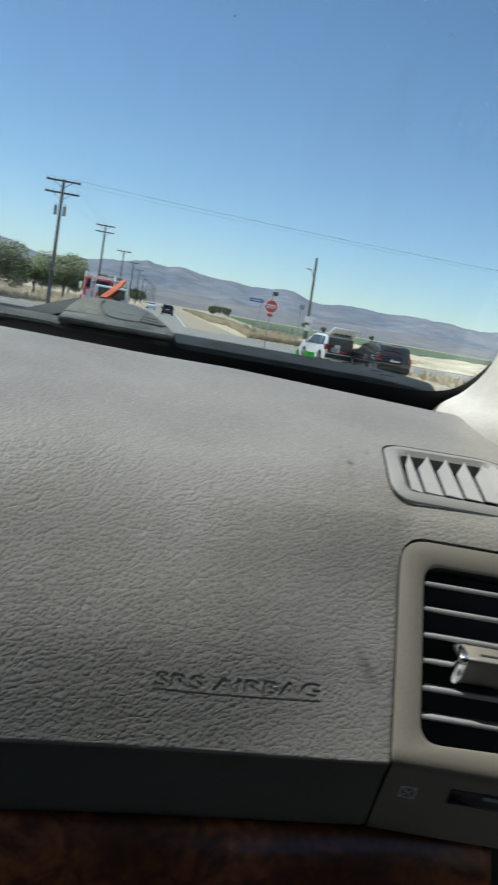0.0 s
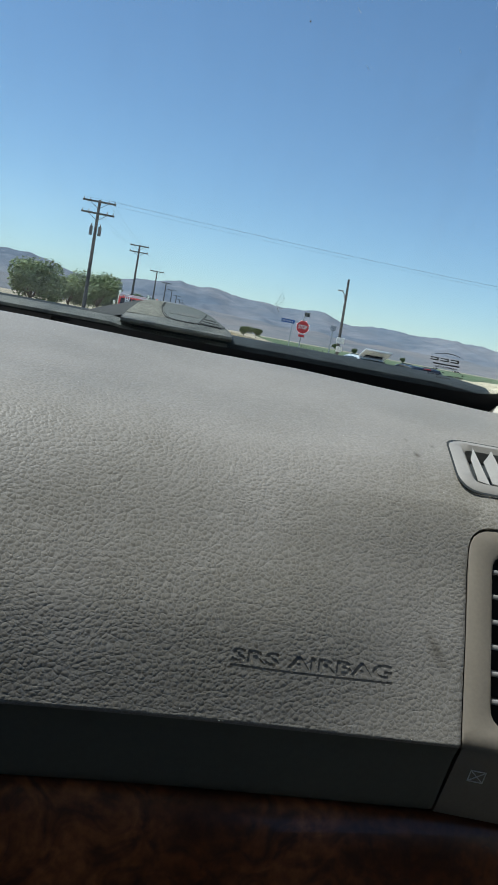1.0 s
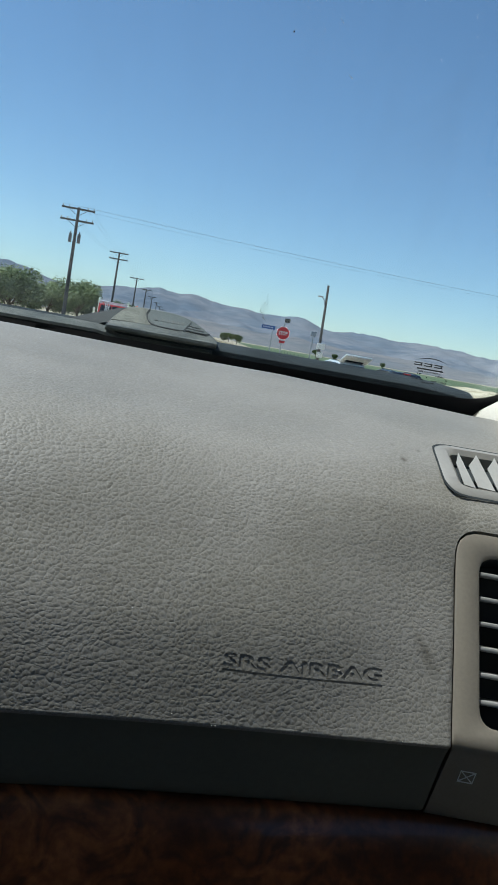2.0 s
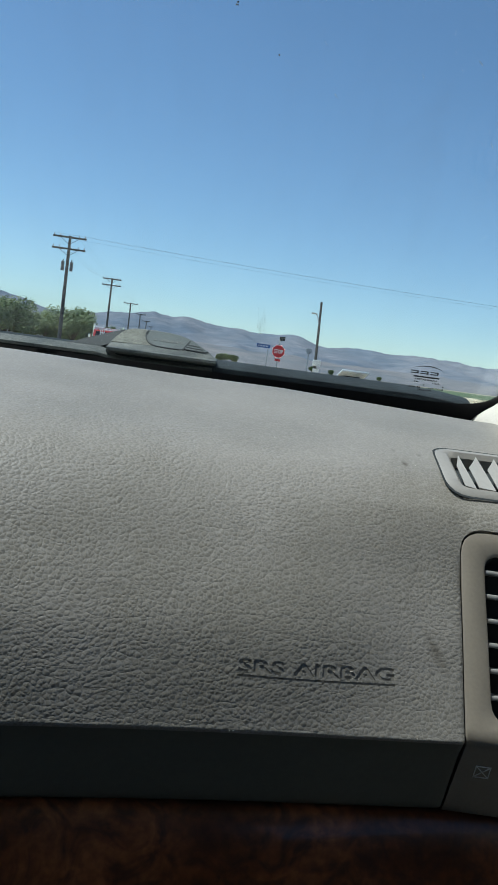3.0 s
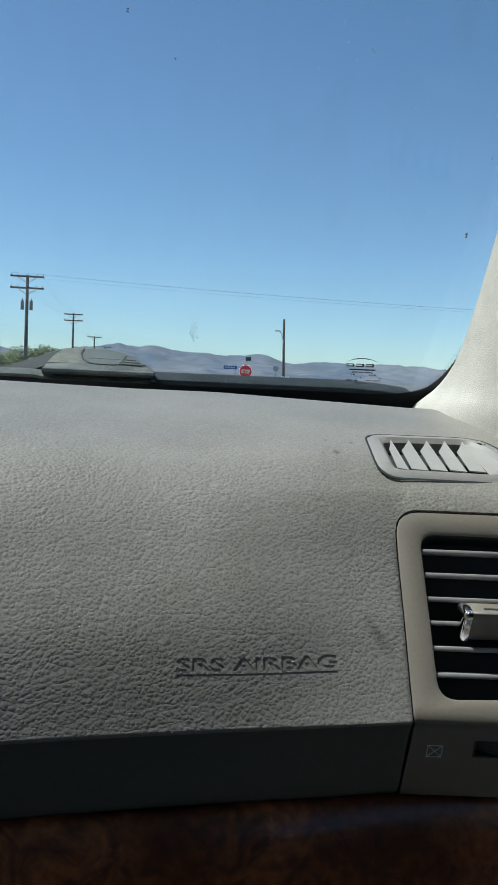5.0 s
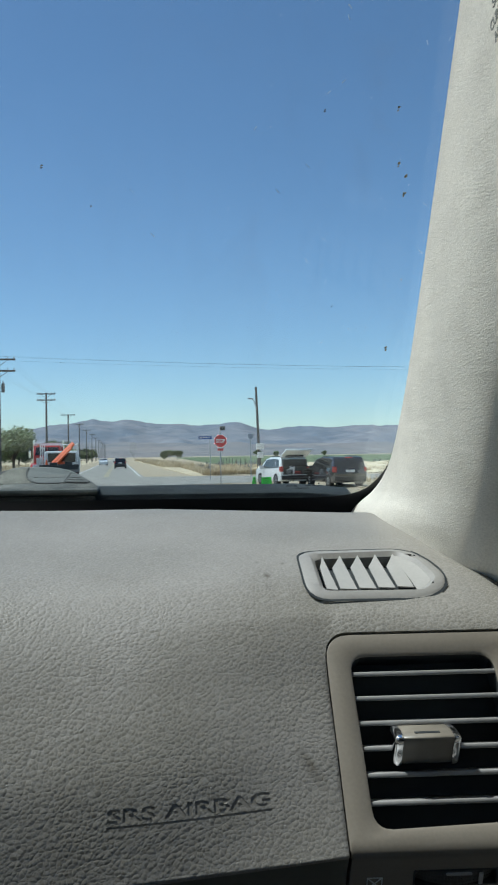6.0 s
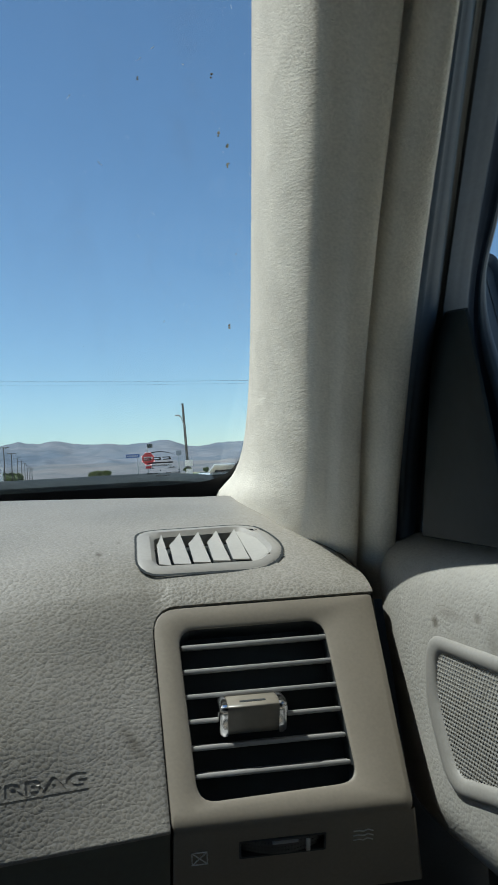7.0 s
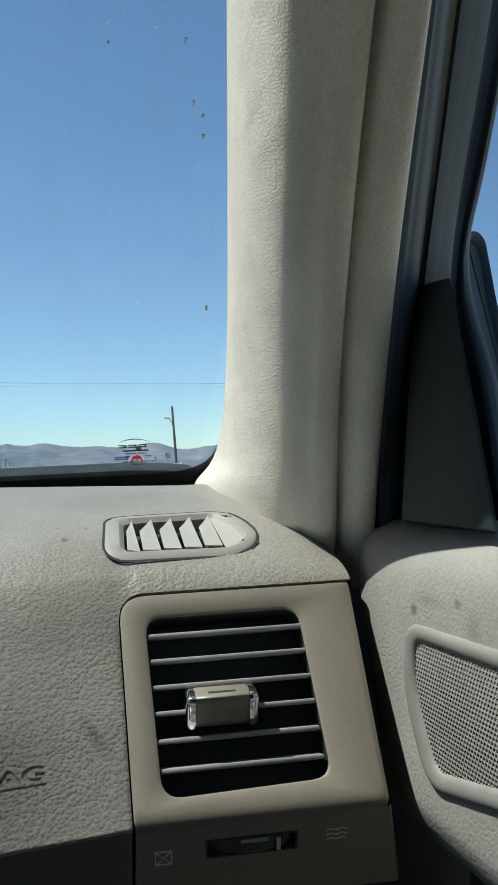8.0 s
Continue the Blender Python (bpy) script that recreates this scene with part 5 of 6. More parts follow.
STRAW = shader("dry_grass", (0.62, 0.51, 0.34), rough=0.9, spec=0.1, vary=0.2, scale=0.6, fine=0.25, fine_scale=20, tint=(0.72, 0.61, 0.44), island=0.25)
LEAF = shader("leaf", (0.19, 0.24, 0.105), rough=0.7, vary=0.25, scale=0.5, fine=0.2, fine_scale=8, tint=(0.23, 0.27, 0.125), island=0.35)
LEAF_DARK = shader("leaf_dark", (0.085, 0.115, 0.058), rough=0.7, vary=0.25, scale=0.5, fine=0.2, fine_scale=8, island=0.35)
BARK = shader("bark", (0.12, 0.095, 0.07), rough=0.9, vary=0.3, scale=8, fine=0.3, fine_scale=60)
POLEWOOD = shader("weathered_pole", (0.085, 0.082, 0.080), rough=0.9, vary=0.3, scale=3, fine=0.3, fine_scale=40)
STEEL = shader("galvanised_steel", (0.40, 0.41, 0.42), rough=0.5, metal=0.6, vary=0.12)
WHITE = shader("white_car_paint", (0.78, 0.79, 0.80), rough=0.25, coat=0.6, vary=0.04, scale=2)
NAVY = shader("dark_blue_car_paint", (0.012, 0.015, 0.024), rough=0.12, coat=1.0, vary=0.15, scale=2)
RED = shader("red_truck_paint", (0.50, 0.035, 0.03), rough=0.3, coat=0.6, vary=0.1, scale=2)
ORANGE = shader("orange_crane_paint", (0.75, 0.13, 0.03), rough=0.45, vary=0.12, scale=3)
TINTED = shader("dark_car_glass", (0.012, 0.014, 0.017), rough=0.08, spec=0.8, vary=0.1)
TYRE = shader("tyre_rubber", (0.02, 0.02, 0.02), rough=0.85, vary=0.2)
RIM = shader("wheel_alloy", (0.55, 0.56, 0.57), rough=0.35, metal=0.8, vary=0.1)
TAIL = shader("red_tail_lamp", (0.45, 0.02, 0.02), rough=0.2, coat=0.5, vary=0.15, scale=20)
LENS = shader("headlamp_lens", (0.7, 0.72, 0.74), rough=0.15, coat=0.5, vary=0.1)
GREENBOARD = shader("neon_green_board", (0.12, 0.72, 0.08), rough=0.6, vary=0.05)
SIGNRED = shader("sign_red", (0.50, 0.025, 0.035), rough=0.45, vary=0.06)
SIGNWHITE = shader("sign_white", (0.75, 0.75, 0.75), rough=0.45, vary=0.05)
SIGNBLUE = shader("sign_blue", (0.02, 0.09, 0.32), rough=0.45, vary=0.08)
# Blue-grey base colour stands in for the haze over the far hills.
MOUNTAIN = shader("haze_tinted_mountain", (0.180, 0.208, 0.258), rough=1.0, spec=0.0, vary=0.12, scale=0.004, fine=0.13, fine_scale=0.016, tint=(0.235, 0.238, 0.265))
HAZY_SCRUB = shader("far_scrub", (0.20, 0.20, 0.19), rough=1.0, vary=0.2, scale=0.01)


def sheet(name, label, category, outline, z, material):
    bm = bmesh.new()
    vs = [bm.verts.new((x, y, z)) for x, y in outline]
    low = [bm.verts.new((x, y, z - 0.3)) for x, y in outline]
    bm.faces.new(vs)
    for k in range(len(vs)):
        bm.faces.new((vs[k - 1], vs[k], low[k], low[k - 1]))
    bmesh.ops.recalc_face_normals(bm, faces=bm.faces)
    return tagged(part(name, bm, material), label, category, kind="structure")


bm = bmesh.new()
R = 4900
vs = [bm.verts.new((R * math.cos(a), R * math.sin(a), 0)) for a in np.linspace(0, 2 * math.pi, 64, endpoint=False)]
bm.faces.new(vs)
tagged(part("ground", bm, DIRT), "pale sandy dirt ground reaching the hills", "ground", kind="structure")
ROAD_Z = 0.03
sheet("road", "straight worn two-lane asphalt road", "road", [(-4.7, -60), (2.15, -60), (2.15, 1500), (-4.7, 1500)], ROAD_Z, ASPHALT)
for k, (x0, x1) in enumerate(((2.15, 70), (-70, -4.7))):
    bm = bmesh.new()
    n = 14
    rows = []
    for j in range(n + 1):
        x = x0 + (x1 - x0) * j / n
        near = 1 - j / n if k == 0 else j / n
        flare = 5.0 * max(near - 0.80, 0) / 0.2
        rows.append([Vector((x, 57 - flare, ROAD_Z - 0.004)), Vector((x, 70 + flare, ROAD_Z - 0.004))])
    grid_mesh(bm, rows)
    bmesh.ops.recalc_face_normals(bm, faces=bm.faces)
    tagged(part("cross_road", bm, ASPHALT), "asphalt side road crossing the main road", "road", kind="structure")


def stripe(name, x, y0, y1, w, material, parent):
    bm = bmesh.new()
    bm.faces.new([bm.verts.new(p) for p in ((x - w / 2, y0, ROAD_Z + 0.005), (x + w / 2, y0, ROAD_Z + 0.005), (x + w / 2, y1, ROAD_Z + 0.005), (x - w / 2, y1, ROAD_Z + 0.005))])
    return part(name, bm, material, parent)


lines = thing("road_marking", "worn white edge lines and yellow centre lines", "road marking", kind="structure")
for x in (1.85, -4.35):
    stripe("edge_line", x, -40, 50, 0.16, PAINT, lines)
    stripe("edge_line", x, 77, 900, 0.16, PAINT, lines)
for x in (-1.32, -1.08):
    stripe("centre_line", x, -40, 50, 0.11, YELLOW, lines)
    stripe("centre_line", x, 77, 900, 0.11, YELLOW, lines)
sheet("field", "wide green crop field", "field", [(18, 150), (900, 190), (1400, 900), (60, 900)], 0.10, CROP)
sheet("field", "dry straw-coloured verge", "field", [(6.5, 74), (150, 76), (260, 160), (24, 150), (9, 400), (6.0, 400)], 0.05, STRAW)
sheet("field", "dry straw-coloured verge", "field", [(10.5, -20), (90, -20), (90, 54), (13, 54)], 0.05, STRAW)
sheet("field", "dry straw-coloured verge", "field", [(-60, 76), (-8.0, 76), (-8.0, 420), (-60, 420)], 0.05, STRAW)
sheet("field", "dry straw-coloured verge", "field", [(-60, 5), (-8.5, 5), (-8.5, 53), (-60, 53)], 0.05, STRAW)

# A low mound of dry earth and straw beside the side road.
bm = bmesh.new()
rows = []
for j in range(26):
    row = []
    for i in range(70):
        a, b = i / 69, j / 25
        x, y = 9.5 + 46 * a + 6 * b, 76.5 + 24 * b
        h = 1.15 * math.sin(math.pi * min(a * 3.0, 0.5)) * math.sin(math.pi * b) * (0.75 + 0.5 * noise.noise((x * 0.25, y * 0.25, 0)))
        row.append(Vector((x, y, 0.03 + max(h, 0) + 0.12 * noise.noise((x * 1.3, y * 1.3, 2)) * math.sin(math.pi * b))))
    rows.append(row)
grid_mesh(bm, rows)
bmesh.ops.recalc_face_normals(bm, faces=bm.faces)
tagged(part("mound", bm, STRAW, smooth=60), "low mound of dry earth and straw", "ground", kind="structure")

# Distant hills: ridges as sums of broad humps with gullies.
PEAKS = [(-1500, 120, 420), (-830, 58, 210), (-380, 18, 110), (-130, 62, 200), (78, 32, 110), (250, 32, 140), (420, 28, 130), (567, 40, 90), (826, 22, 120), (1020, 20, 150), (1260, 26, 160), (1700, 25, 300), (-2300, 90, 500), (2500, 60, 500)]


def ridge(x):
    return 106 + 1.05 * sum(h * math.exp(-(((x - c) / w) ** 2)) for c, h, w in PEAKS) + 6 * noise.noise((x * 0.012, 0, 0)) + 6 * noise.noise((x * 0.03, 3, 0)) + 3 * noise.noise((x * 0.09, 5, 0))


bm = bmesh.new()
rows = []
for j in range(26):
    t = j / 25
    y = 2300 + 2000 * t
    row = []
    for x in np.linspace(-3400, 3400, 420):
        k = y / 4000
        f = t**1.7 if t < 0.85 else 0.85**1.7 + (t - 0.85) * 0.2
        g = (0.35 - abs(noise.noise((x * 0.0042, y * 0.0018, 1.0)))) * 85 + (0.3 - abs(noise.noise((x * 0.013, y * 0.005, 2.0)))) * 26
        z = ridge(x / k) * k * min(f / 0.775, 1.0) + g * t * (1.0 - t) * 2.2
        row.append(Vector((x, y, max(z, -2 if t == 0 else 0.5))))
    rows.append(row)
grid_mesh(bm, rows)
bmesh.ops.recalc_face_normals(bm, faces=bm.faces)
hills = tagged(part("backdrop", bm, MOUNTAIN, smooth=180), "bare hills with blue haze put into their colour", "hills", kind="structure")

# The nearer hills carry their haze in a paler base colour.
FOOTHILL = shader("haze_tinted_foothill", (0.225, 0.23, 0.25), rough=1.0, spec=0.0, vary=0.14, scale=0.004, fine=0.14, fine_scale=0.02, tint=(0.26, 0.24, 0.24))
bm = bmesh.new()
rows = []
for j in range(20):
    t = j / 19
    y = 1500 + 800 * t
    row = []
    for x in np.linspace(-1900, 1900, 320):
        k = y / 4000
        crest = 26 + 0.34 * (ridge(x / k) - 60) + 26 * noise.noise((x * 0.004, 7.0, 0)) + 14 * (0.4 - abs(noise.noise((x * 0.012, 9.0, 0))))
        g = (0.3 - abs(noise.noise((x * 0.010, y * 0.004, 4.0)))) * 16
        z = max(crest, 10) * 0.58 * t**1.3 + g * t * (1 - t) * 2.5
        row.append(Vector((x, y, max(z, -1.0 if j == 0 else 0.3))))
    rows.append(row)
grid_mesh(bm, rows)
bmesh.ops.recalc_face_normals(bm, faces=bm.faces)
tagged(part("backdrop", bm, FOOTHILL, smooth=180), "pinkish foothills below the ridge, with haze put into their colour", "hills", kind="structure")


# ---- utility poles and wires ----
def utility_pole(x, y, h, arms, transformer=False, kind_label="weathered wooden utility pole with crossarms"):
    root = thing("utility_pole", kind_label, "utility pole", (x, y, 0), group="utility poles along the road")
    bm = bmesh.new()
    tube(bm, (0, 0, -0.3), (0, 0, h), 0.17, 0.11, 10)
    part("pole", bm, POLEWOOD, root)
    for dz, w in arms:
        bm = bmesh.new()
        box(bm, (-w / 2, -0.20, h - dz - 0.07), (w / 2, -0.08, h - dz + 0.07), 0.01)
        arm = part("crossarm", bm, POLEWOOD, root)
        for s in (-1, 1):
            bm = bmesh.new()
            tube(bm, (s * w * 0.28, -0.14, h - dz - 0.05), (0, -0.12, h - dz - 0.55), 0.02, n=6)
            part("brace", bm, POLEWOOD, arm)
        for u in (-0.46, -0.28, 0.28, 0.46):
            bm = bmesh.new()
            tube(bm, (w * u, -0.14, h - dz + 0.07), (w * u, -0.14, h - dz + 0.24), 0.05, 0.035, 8)
            part("insulator", bm, STEEL, arm)
    if transformer:
        for s in (-1, 1):
            bm = bmesh.new()
            tube(bm, (s * 0.34, -0.1, h - 2.75), (s * 0.34, -0.1, h - 2.05), 0.13, n=14)
            tube(bm, (s * 0.34, -0.1, h - 2.05), (s * 0.34, -0.1, h - 1.85), 0.05, 0.03, 8)
            part("transformer", bm, shader("transformer_grey", (0.12, 0.125, 0.13), rough=0.6), root, "grey transformer can")
    return root


utility_pole(-9.3, 68, 9.80, ((0.15, 2.6), (1.05, 2.6)), transformer=True, kind_label="wooden utility pole with two crossarms and a transformer")
utility_pole(-9.3, 112, 10.35, ((0.15, 2.4), (0.95, 2.4)))
for y in (160, 205, 250, 301, 352, 404, 455, 507, 560, 615):
    utility_pole(-9.3, y, 9.95, ((0.15, 2.6),))
WIRE = shader("wire_black", (0.03, 0.03, 0.035), rough=0.6)


def wires(label, pairs, sag, r=0.006):
    root = thing("wire", label, "wire")
    for a, b in pairs:
        a, b = Vector(a), Vector(b)
        bm = bmesh.new()
        pts = [a.lerp(b, t) - Vector((0, 0, sag * 4 * t * (1 - t))) for t in np.linspace(0, 1, 15)]
        ring = lambda p: [p + Vector((r * math.cos(q), r * 0.3 * math.sin(q), r * math.sin(q))) for q in (0.8, 2.4, 3.9, 5.5)]
        grid_mesh(bm, [ring(p) for p in pts], closed=True)
        part("line", bm, WIRE, root)


wires("thin black power lines crossing above the road", [((-9.3 + u, 68, z), (75 + u, 66, 9.8)) for u, z in ((-1.1, 9.92), (0.3, 9.92), (1.1, 9.55))], 0.9)
ys = [68, 112, 160, 205, 250, 301, 352, 404, 455]
for u in (-1.1, -0.7, 0.7, 1.1):
    wires("thin black power lines along the poles", [((-9.3 + u, a - 0.14, 9.75 if a < 101 else 10.15), (-9.3 + u, b - 0.14, 9.75 if b < 101 else 10.15)) for a, b in zip(ys, ys[1:])], 0.5)

# ---- street lamp pole ----
lamp_pole = thing("street_lamp", "dark wooden pole with a street lamp and a meter box", "street lamp", (15.2, 90, 0), turn=0)
bm = bmesh.new()
tube(bm, (0, 0, -0.3), (-0.32, 0, 9.25), 0.17, 0.12, 10)
part("pole", bm, POLEWOOD, lamp_pole)
bm = bmesh.new()
for a, b in (((-0.26, -0.1, 6.7), (-0.55, -0.1, 7.7)), ((-0.55, -0.1, 7.7), (-0.80, -0.1, 7.95))):
    tube(bm, a, b, 0.05, n=8)
part("arm", bm, STEEL, lamp_pole)
bm = bmesh.new()
box(bm, (-1.25, -0.25, 7.88), (-0.68, 0.05, 8.03), 0.05)
part("lamp_head", bm, STEEL, lamp_pole, "pale metal lamp head")
for z0, z1, w in ((1.5, 2.1, 0.32), (2.4, 3.05, 0.42)):
    bm = bmesh.new()
    box(bm, (-w, -0.42, z0), (w, -0.16, z1), 0.03)
    part("meter_box", bm, SIGNWHITE, lamp_pole, "pale metal meter box")

# ---- stop sign and its neighbours ----
stop = thing("stop_sign", "red octagonal stop sign with lit studs and a small solar panel", "stop sign", (6.15, 51.0, 0))
bm = bmesh.new()
tube(bm, (0, 0.03, -0.2), (0, 0.03, 3.45), 0.035, n=8)
part("post", bm, STEEL, stop)
OCT = plane_of((0, -0.02, 2.72), (1, 0, 0), (0, 0, 1))
octagon = lambda r: [(r * math.cos(radians(22.5 + 45 * k)), r * math.sin(radians(22.5 + 45 * k))) for k in range(8)]
bm = bmesh.new()
slab(bm, octagon(0.42), OCT, 0.01)
plate = part("plate", bm, SIGNWHITE, stop, "white border of the sign")
bm = bmesh.new()
slab(bm, octagon(0.395), OCT @ Matrix.Translation((0, 0, 0.006)), 0.004)
part("face", bm, SIGNRED, plate, "red face of the sign")
me = text_mesh("STOP", 0.54, 0.25, 0.004, bold=0.03)
me.transform(OCT @ Matrix.Translation((0, 0, 0.010)))
mesh_part("lettering", me, SIGNWHITE, plate)
glow = bpy.data.materials.new("red_led")
glow.use_nodes = True
glow.node_tree.nodes["Principled BSDF"].inputs["Base Color"].default_value = (0.9, 0.3, 0.3, 1)
glow.node_tree.nodes["Principled BSDF"].inputs["Emission Color"].default_value = (1, 0.35, 0.35, 1)
glow.node_tree.nodes["Principled BSDF"].inputs["Emission Strength"].default_value = 1.6
for u, v in octagon(0.392):
    bm = bmesh.new()
    ball(bm, OCT @ Vector((u, v, 0.012)), 0.028, 4)
    part("led_stud", bm, glow, plate, "glowing red stud")
bm = bmesh.new()
box(bm, (-0.18, -0.06, 2.12), (0.18, -0.03, 2.26), 0.005)
part("plaque", bm, SIGNRED, stop, "small red plaque below the sign")
bm = bmesh.new()
box(bm, (-0.02, -0.10, 3.38), (0.30, 0.16, 3.62), 0.01)
part("solar_panel", bm, shader("solar_panel", (0.02, 0.03, 0.035), rough=0.25), stop, "small dark solar panel")

streetsign = thing("street_sign", "blue street name sign on a thin post", "street sign", (6.7, 62.0, 0))
bm = bmesh.new()
tube(bm, (0, 0, -0.2), (0, 0, 3.3), 0.03, n=8)
part("post", bm, STEEL, streetsign)
bm = bmesh.new()
box(bm, (-0.85, -0.03, 3.05), (0.15, 0.0, 3.30), 0.004)
blade = part("blade", bm, SIGNBLUE, streetsign, "blue name plate")
for k in range(7):
    bm = bmesh.new()
    box(bm, (-0.76 + 0.115 * k, -0.038, 3.13), (-0.69 + 0.115 * k, -0.034, 3.22))
    part("letter_bar", bm, SIGNWHITE, blade)
marker = thing("marker_post", "thin post with a small grey box on top", "post", (10.4, 66.0, 0))
bm = bmesh.new()
tube(bm, (0, 0, -0.2), (0, 0, 3.3), 0.04, n=8)
part("post", bm, STEEL, marker)
bm = bmesh.new()
box(bm, (-0.22, -0.1, 3.15), (0.22, 0.1, 3.55), 0.03)
part("box", bm, shader("grey_box", (0.30, 0.32, 0.35), rough=0.6), marker)


# ---- vehicles ----
def wheel(parent, x, y, r, w, out):
    bm = bmesh.new()
    tube(bm, (x - w / 2, y, r), (x + w / 2, y, r), r, n=24)
    bmesh.ops.bevel(bm, geom=[e for e in bm.edges if abs(e.verts[0].co.x - e.verts[1].co.x) < 1e-5], offset=0.03, segments=2, affect="EDGES")
    t = part("wheel", bm, TYRE, parent, smooth=40)
    bm = bmesh.new()
    c = x + out * (w / 2 + 0.004)
    tube(bm, (c - out * 0.05, y, r), (c, y, r), r * 0.66, r * 0.60, 20)
    part("rim", bm, RIM, t, smooth=40)
    for k in range(5):
        a = radians(72 * k)
        bm = bmesh.new()
        p = Vector((c + out * 0.006, y + r * 0.36 * math.cos(a), r + r * 0.36 * math.sin(a)))
        ball(bm, p, r * 0.16, 4, (0.15, 1, 1))
        part("rim_gap", bm, TYRE, t)


def hull(bm, profile, width, waist, lean, bevel=0.06, ends=1.0):
    """A body from its side profile (y, z), narrowing above the waist."""
    half = lambda z: width / 2 - lean * max(z - waist, 0)
    l_ = [bm.verts.new((-half(z), y, z)) for y, z in profile]
    r_ = [bm.verts.new((half(z), y, z)) for y, z in profile]
    bm.faces.new(l_)
    bm.faces.new(list(reversed(r_)))
    for k in range(len(profile)):
        bm.faces.new((l_[k - 1], r_[k - 1], r_[k], l_[k]))
    bmesh.ops.recalc_face_normals(bm, faces=bm.faces)
    bmesh.ops.bevel(bm, geom=list(bm.edges), offset=bevel, segments=3, affect="EDGES", profile=0.6)
    return half


def side_glass(parent, half, outline, name="side_window"):
    for s in (-1, 1):
        bm = bmesh.new()
        top = [Vector((s * (half(z) + 0.006), y, z)) for y, z in outline]
        low = [p - Vector((s * 0.02, 0, 0)) for p in top]
        vs = grid_mesh(bm, [low, top], closed=True)
        bm.faces.new(vs[1])
        bmesh.ops.recalc_face_normals(bm, faces=bm.faces)
        part(name, bm, TINTED, parent)


def suv(name, label, paint, at, turn, length=4.6, width=1.82, height=1.68, open_hatch=False, lamps_high=True):
    root = thing(name, label, "car", at, turn, group="")
    L, H = length / 2, height
    bm = bmesh.new()
    rear = [(-L, 0.42), (-L - 0.02, 0.80), (-L + 0.06, 1.02), (-L + 0.22, H - 0.10), (-L + 0.40, H)]
    front_ = [(-0.15, H), (0.55, H - 0.12), (1.20, 1.12), (L - 0.25, 0.98), (L - 0.02, 0.78), (L, 0.42), (L - 0.1, 0.26), (-L + 0.1, 0.26)]
    half = hull(bm, rear + front_, width, 0.95, 0.20)
    body = part("body", bm, paint, root, smooth=35)
    side_glass(body, half, [(-L + 0.42, 1.06), (-L + 0.52, H - 0.16), (-L + 1.02, H - 0.12), (-L + 1.05, 1.04)])
    side_glass(body, half, [(-L + 1.12, 1.04), (-L + 1.10, H - 0.12), (-0.22, H - 0.12), (-0.12, 1.03)])
    side_glass(body, half, [(-0.04, 1.03), (-0.14, H - 0.12), (0.40, H - 0.17), (1.02, 1.06)])
    bm = bmesh.new()
    yb, zb, yt, zt = 1.16, 1.14, 0.60, H - 0.14
    w0, w1 = half(zb) - 0.10, half(zt) - 0.08
    vs = [bm.verts.new(p) for p in ((-w0, yb + 0.03, zb), (w0, yb + 0.03, zb), (w1, yt + 0.03, zt), (-w1, yt + 0.03, zt))]
    bm.faces.new(vs)
    part("front_window", bm, TINTED, body)
    for sx in (-1, 1):
        for y in (-L + 0.85, L - 0.88):
            wheel(root, sx * (width / 2 - 0.10), y, 0.35, 0.22, sx)
        bm = bmesh.new()
        box(bm, (sx * (width / 2 + 0.02), 0.78, 0.98), (sx * (width / 2 + 0.20), 0.92, 1.14), 0.03)
        part("mirror", bm, paint, root)
        bm = bmesh.new()
        box(bm, (sx * (width / 2 - 0.14), -L - 0.015, 0.86), (sx * (width / 2 - 0.005), -L + 0.16, 1.10 if lamps_high else 1.02), 0.03)
        part("tail_lamp", bm, TAIL, root, "red tail lamp")
        bm = bmesh.new()
        box(bm, (sx * (width / 2 - 0.42), L - 0.14, 0.66), (sx * (width / 2 - 0.06), L + 0.005, 0.82), 0.03)
        part("headlamp", bm, LENS, root)
        bm = bmesh.new()
        box(bm, (sx * (width / 2 - 0.30) - 0.02, -L + 0.7, H + 0.01), (sx * (width / 2 - 0.30) + 0.02, 0.0, H + 0.06), 0.01)
        part("roof_rail", bm, DARK, root)
    bm = bmesh.new()
    box(bm, (-width / 2 + 0.06, -L - 0.06, 0.36), (width / 2 - 0.06, -L + 0.10, 0.60), 0.04)
    part("bumper", bm, DARK, root)
    wt, wb = half(H - 0.2) - 0.12, half(1.1) - 0.10
    if not open_hatch:
        bm = bmesh.new()
        vs = [bm.verts.new(p) for p in ((-wb, -L + 0.055, 1.08), (wb, -L + 0.055, 1.08), (wt, -L + 0.185, H - 0.20), (-wt, -L + 0.185, H - 0.20))]
        bm.faces.new(vs)
        part("rear_window", bm, TINTED, body)
        bm = bmesh.new()
        box(bm, (-0.26, -L - 0.045, 0.82), (0.26, -L - 0.005, 0.96), 0.008)
        part("number_plate", bm, SIGNWHITE, root, "blank pale number plate")
        bm = bmesh.new()
        box(bm, (-0.20, -L + 0.20, H - 0.07), (0.20, -L + 0.26, H - 0.02), 0.01)
        part("brake_lamp", bm, TAIL, root)
    else:
        bm = bmesh.new()
        wb2 = width / 2 - 0.16
        box(bm, (-wb2, -L - 0.03, 0.66), (wb2, -L + 0.30, H - 0.14), 0.02)
        load = part("load_bay", bm, VOID, root, "dark open load bay")
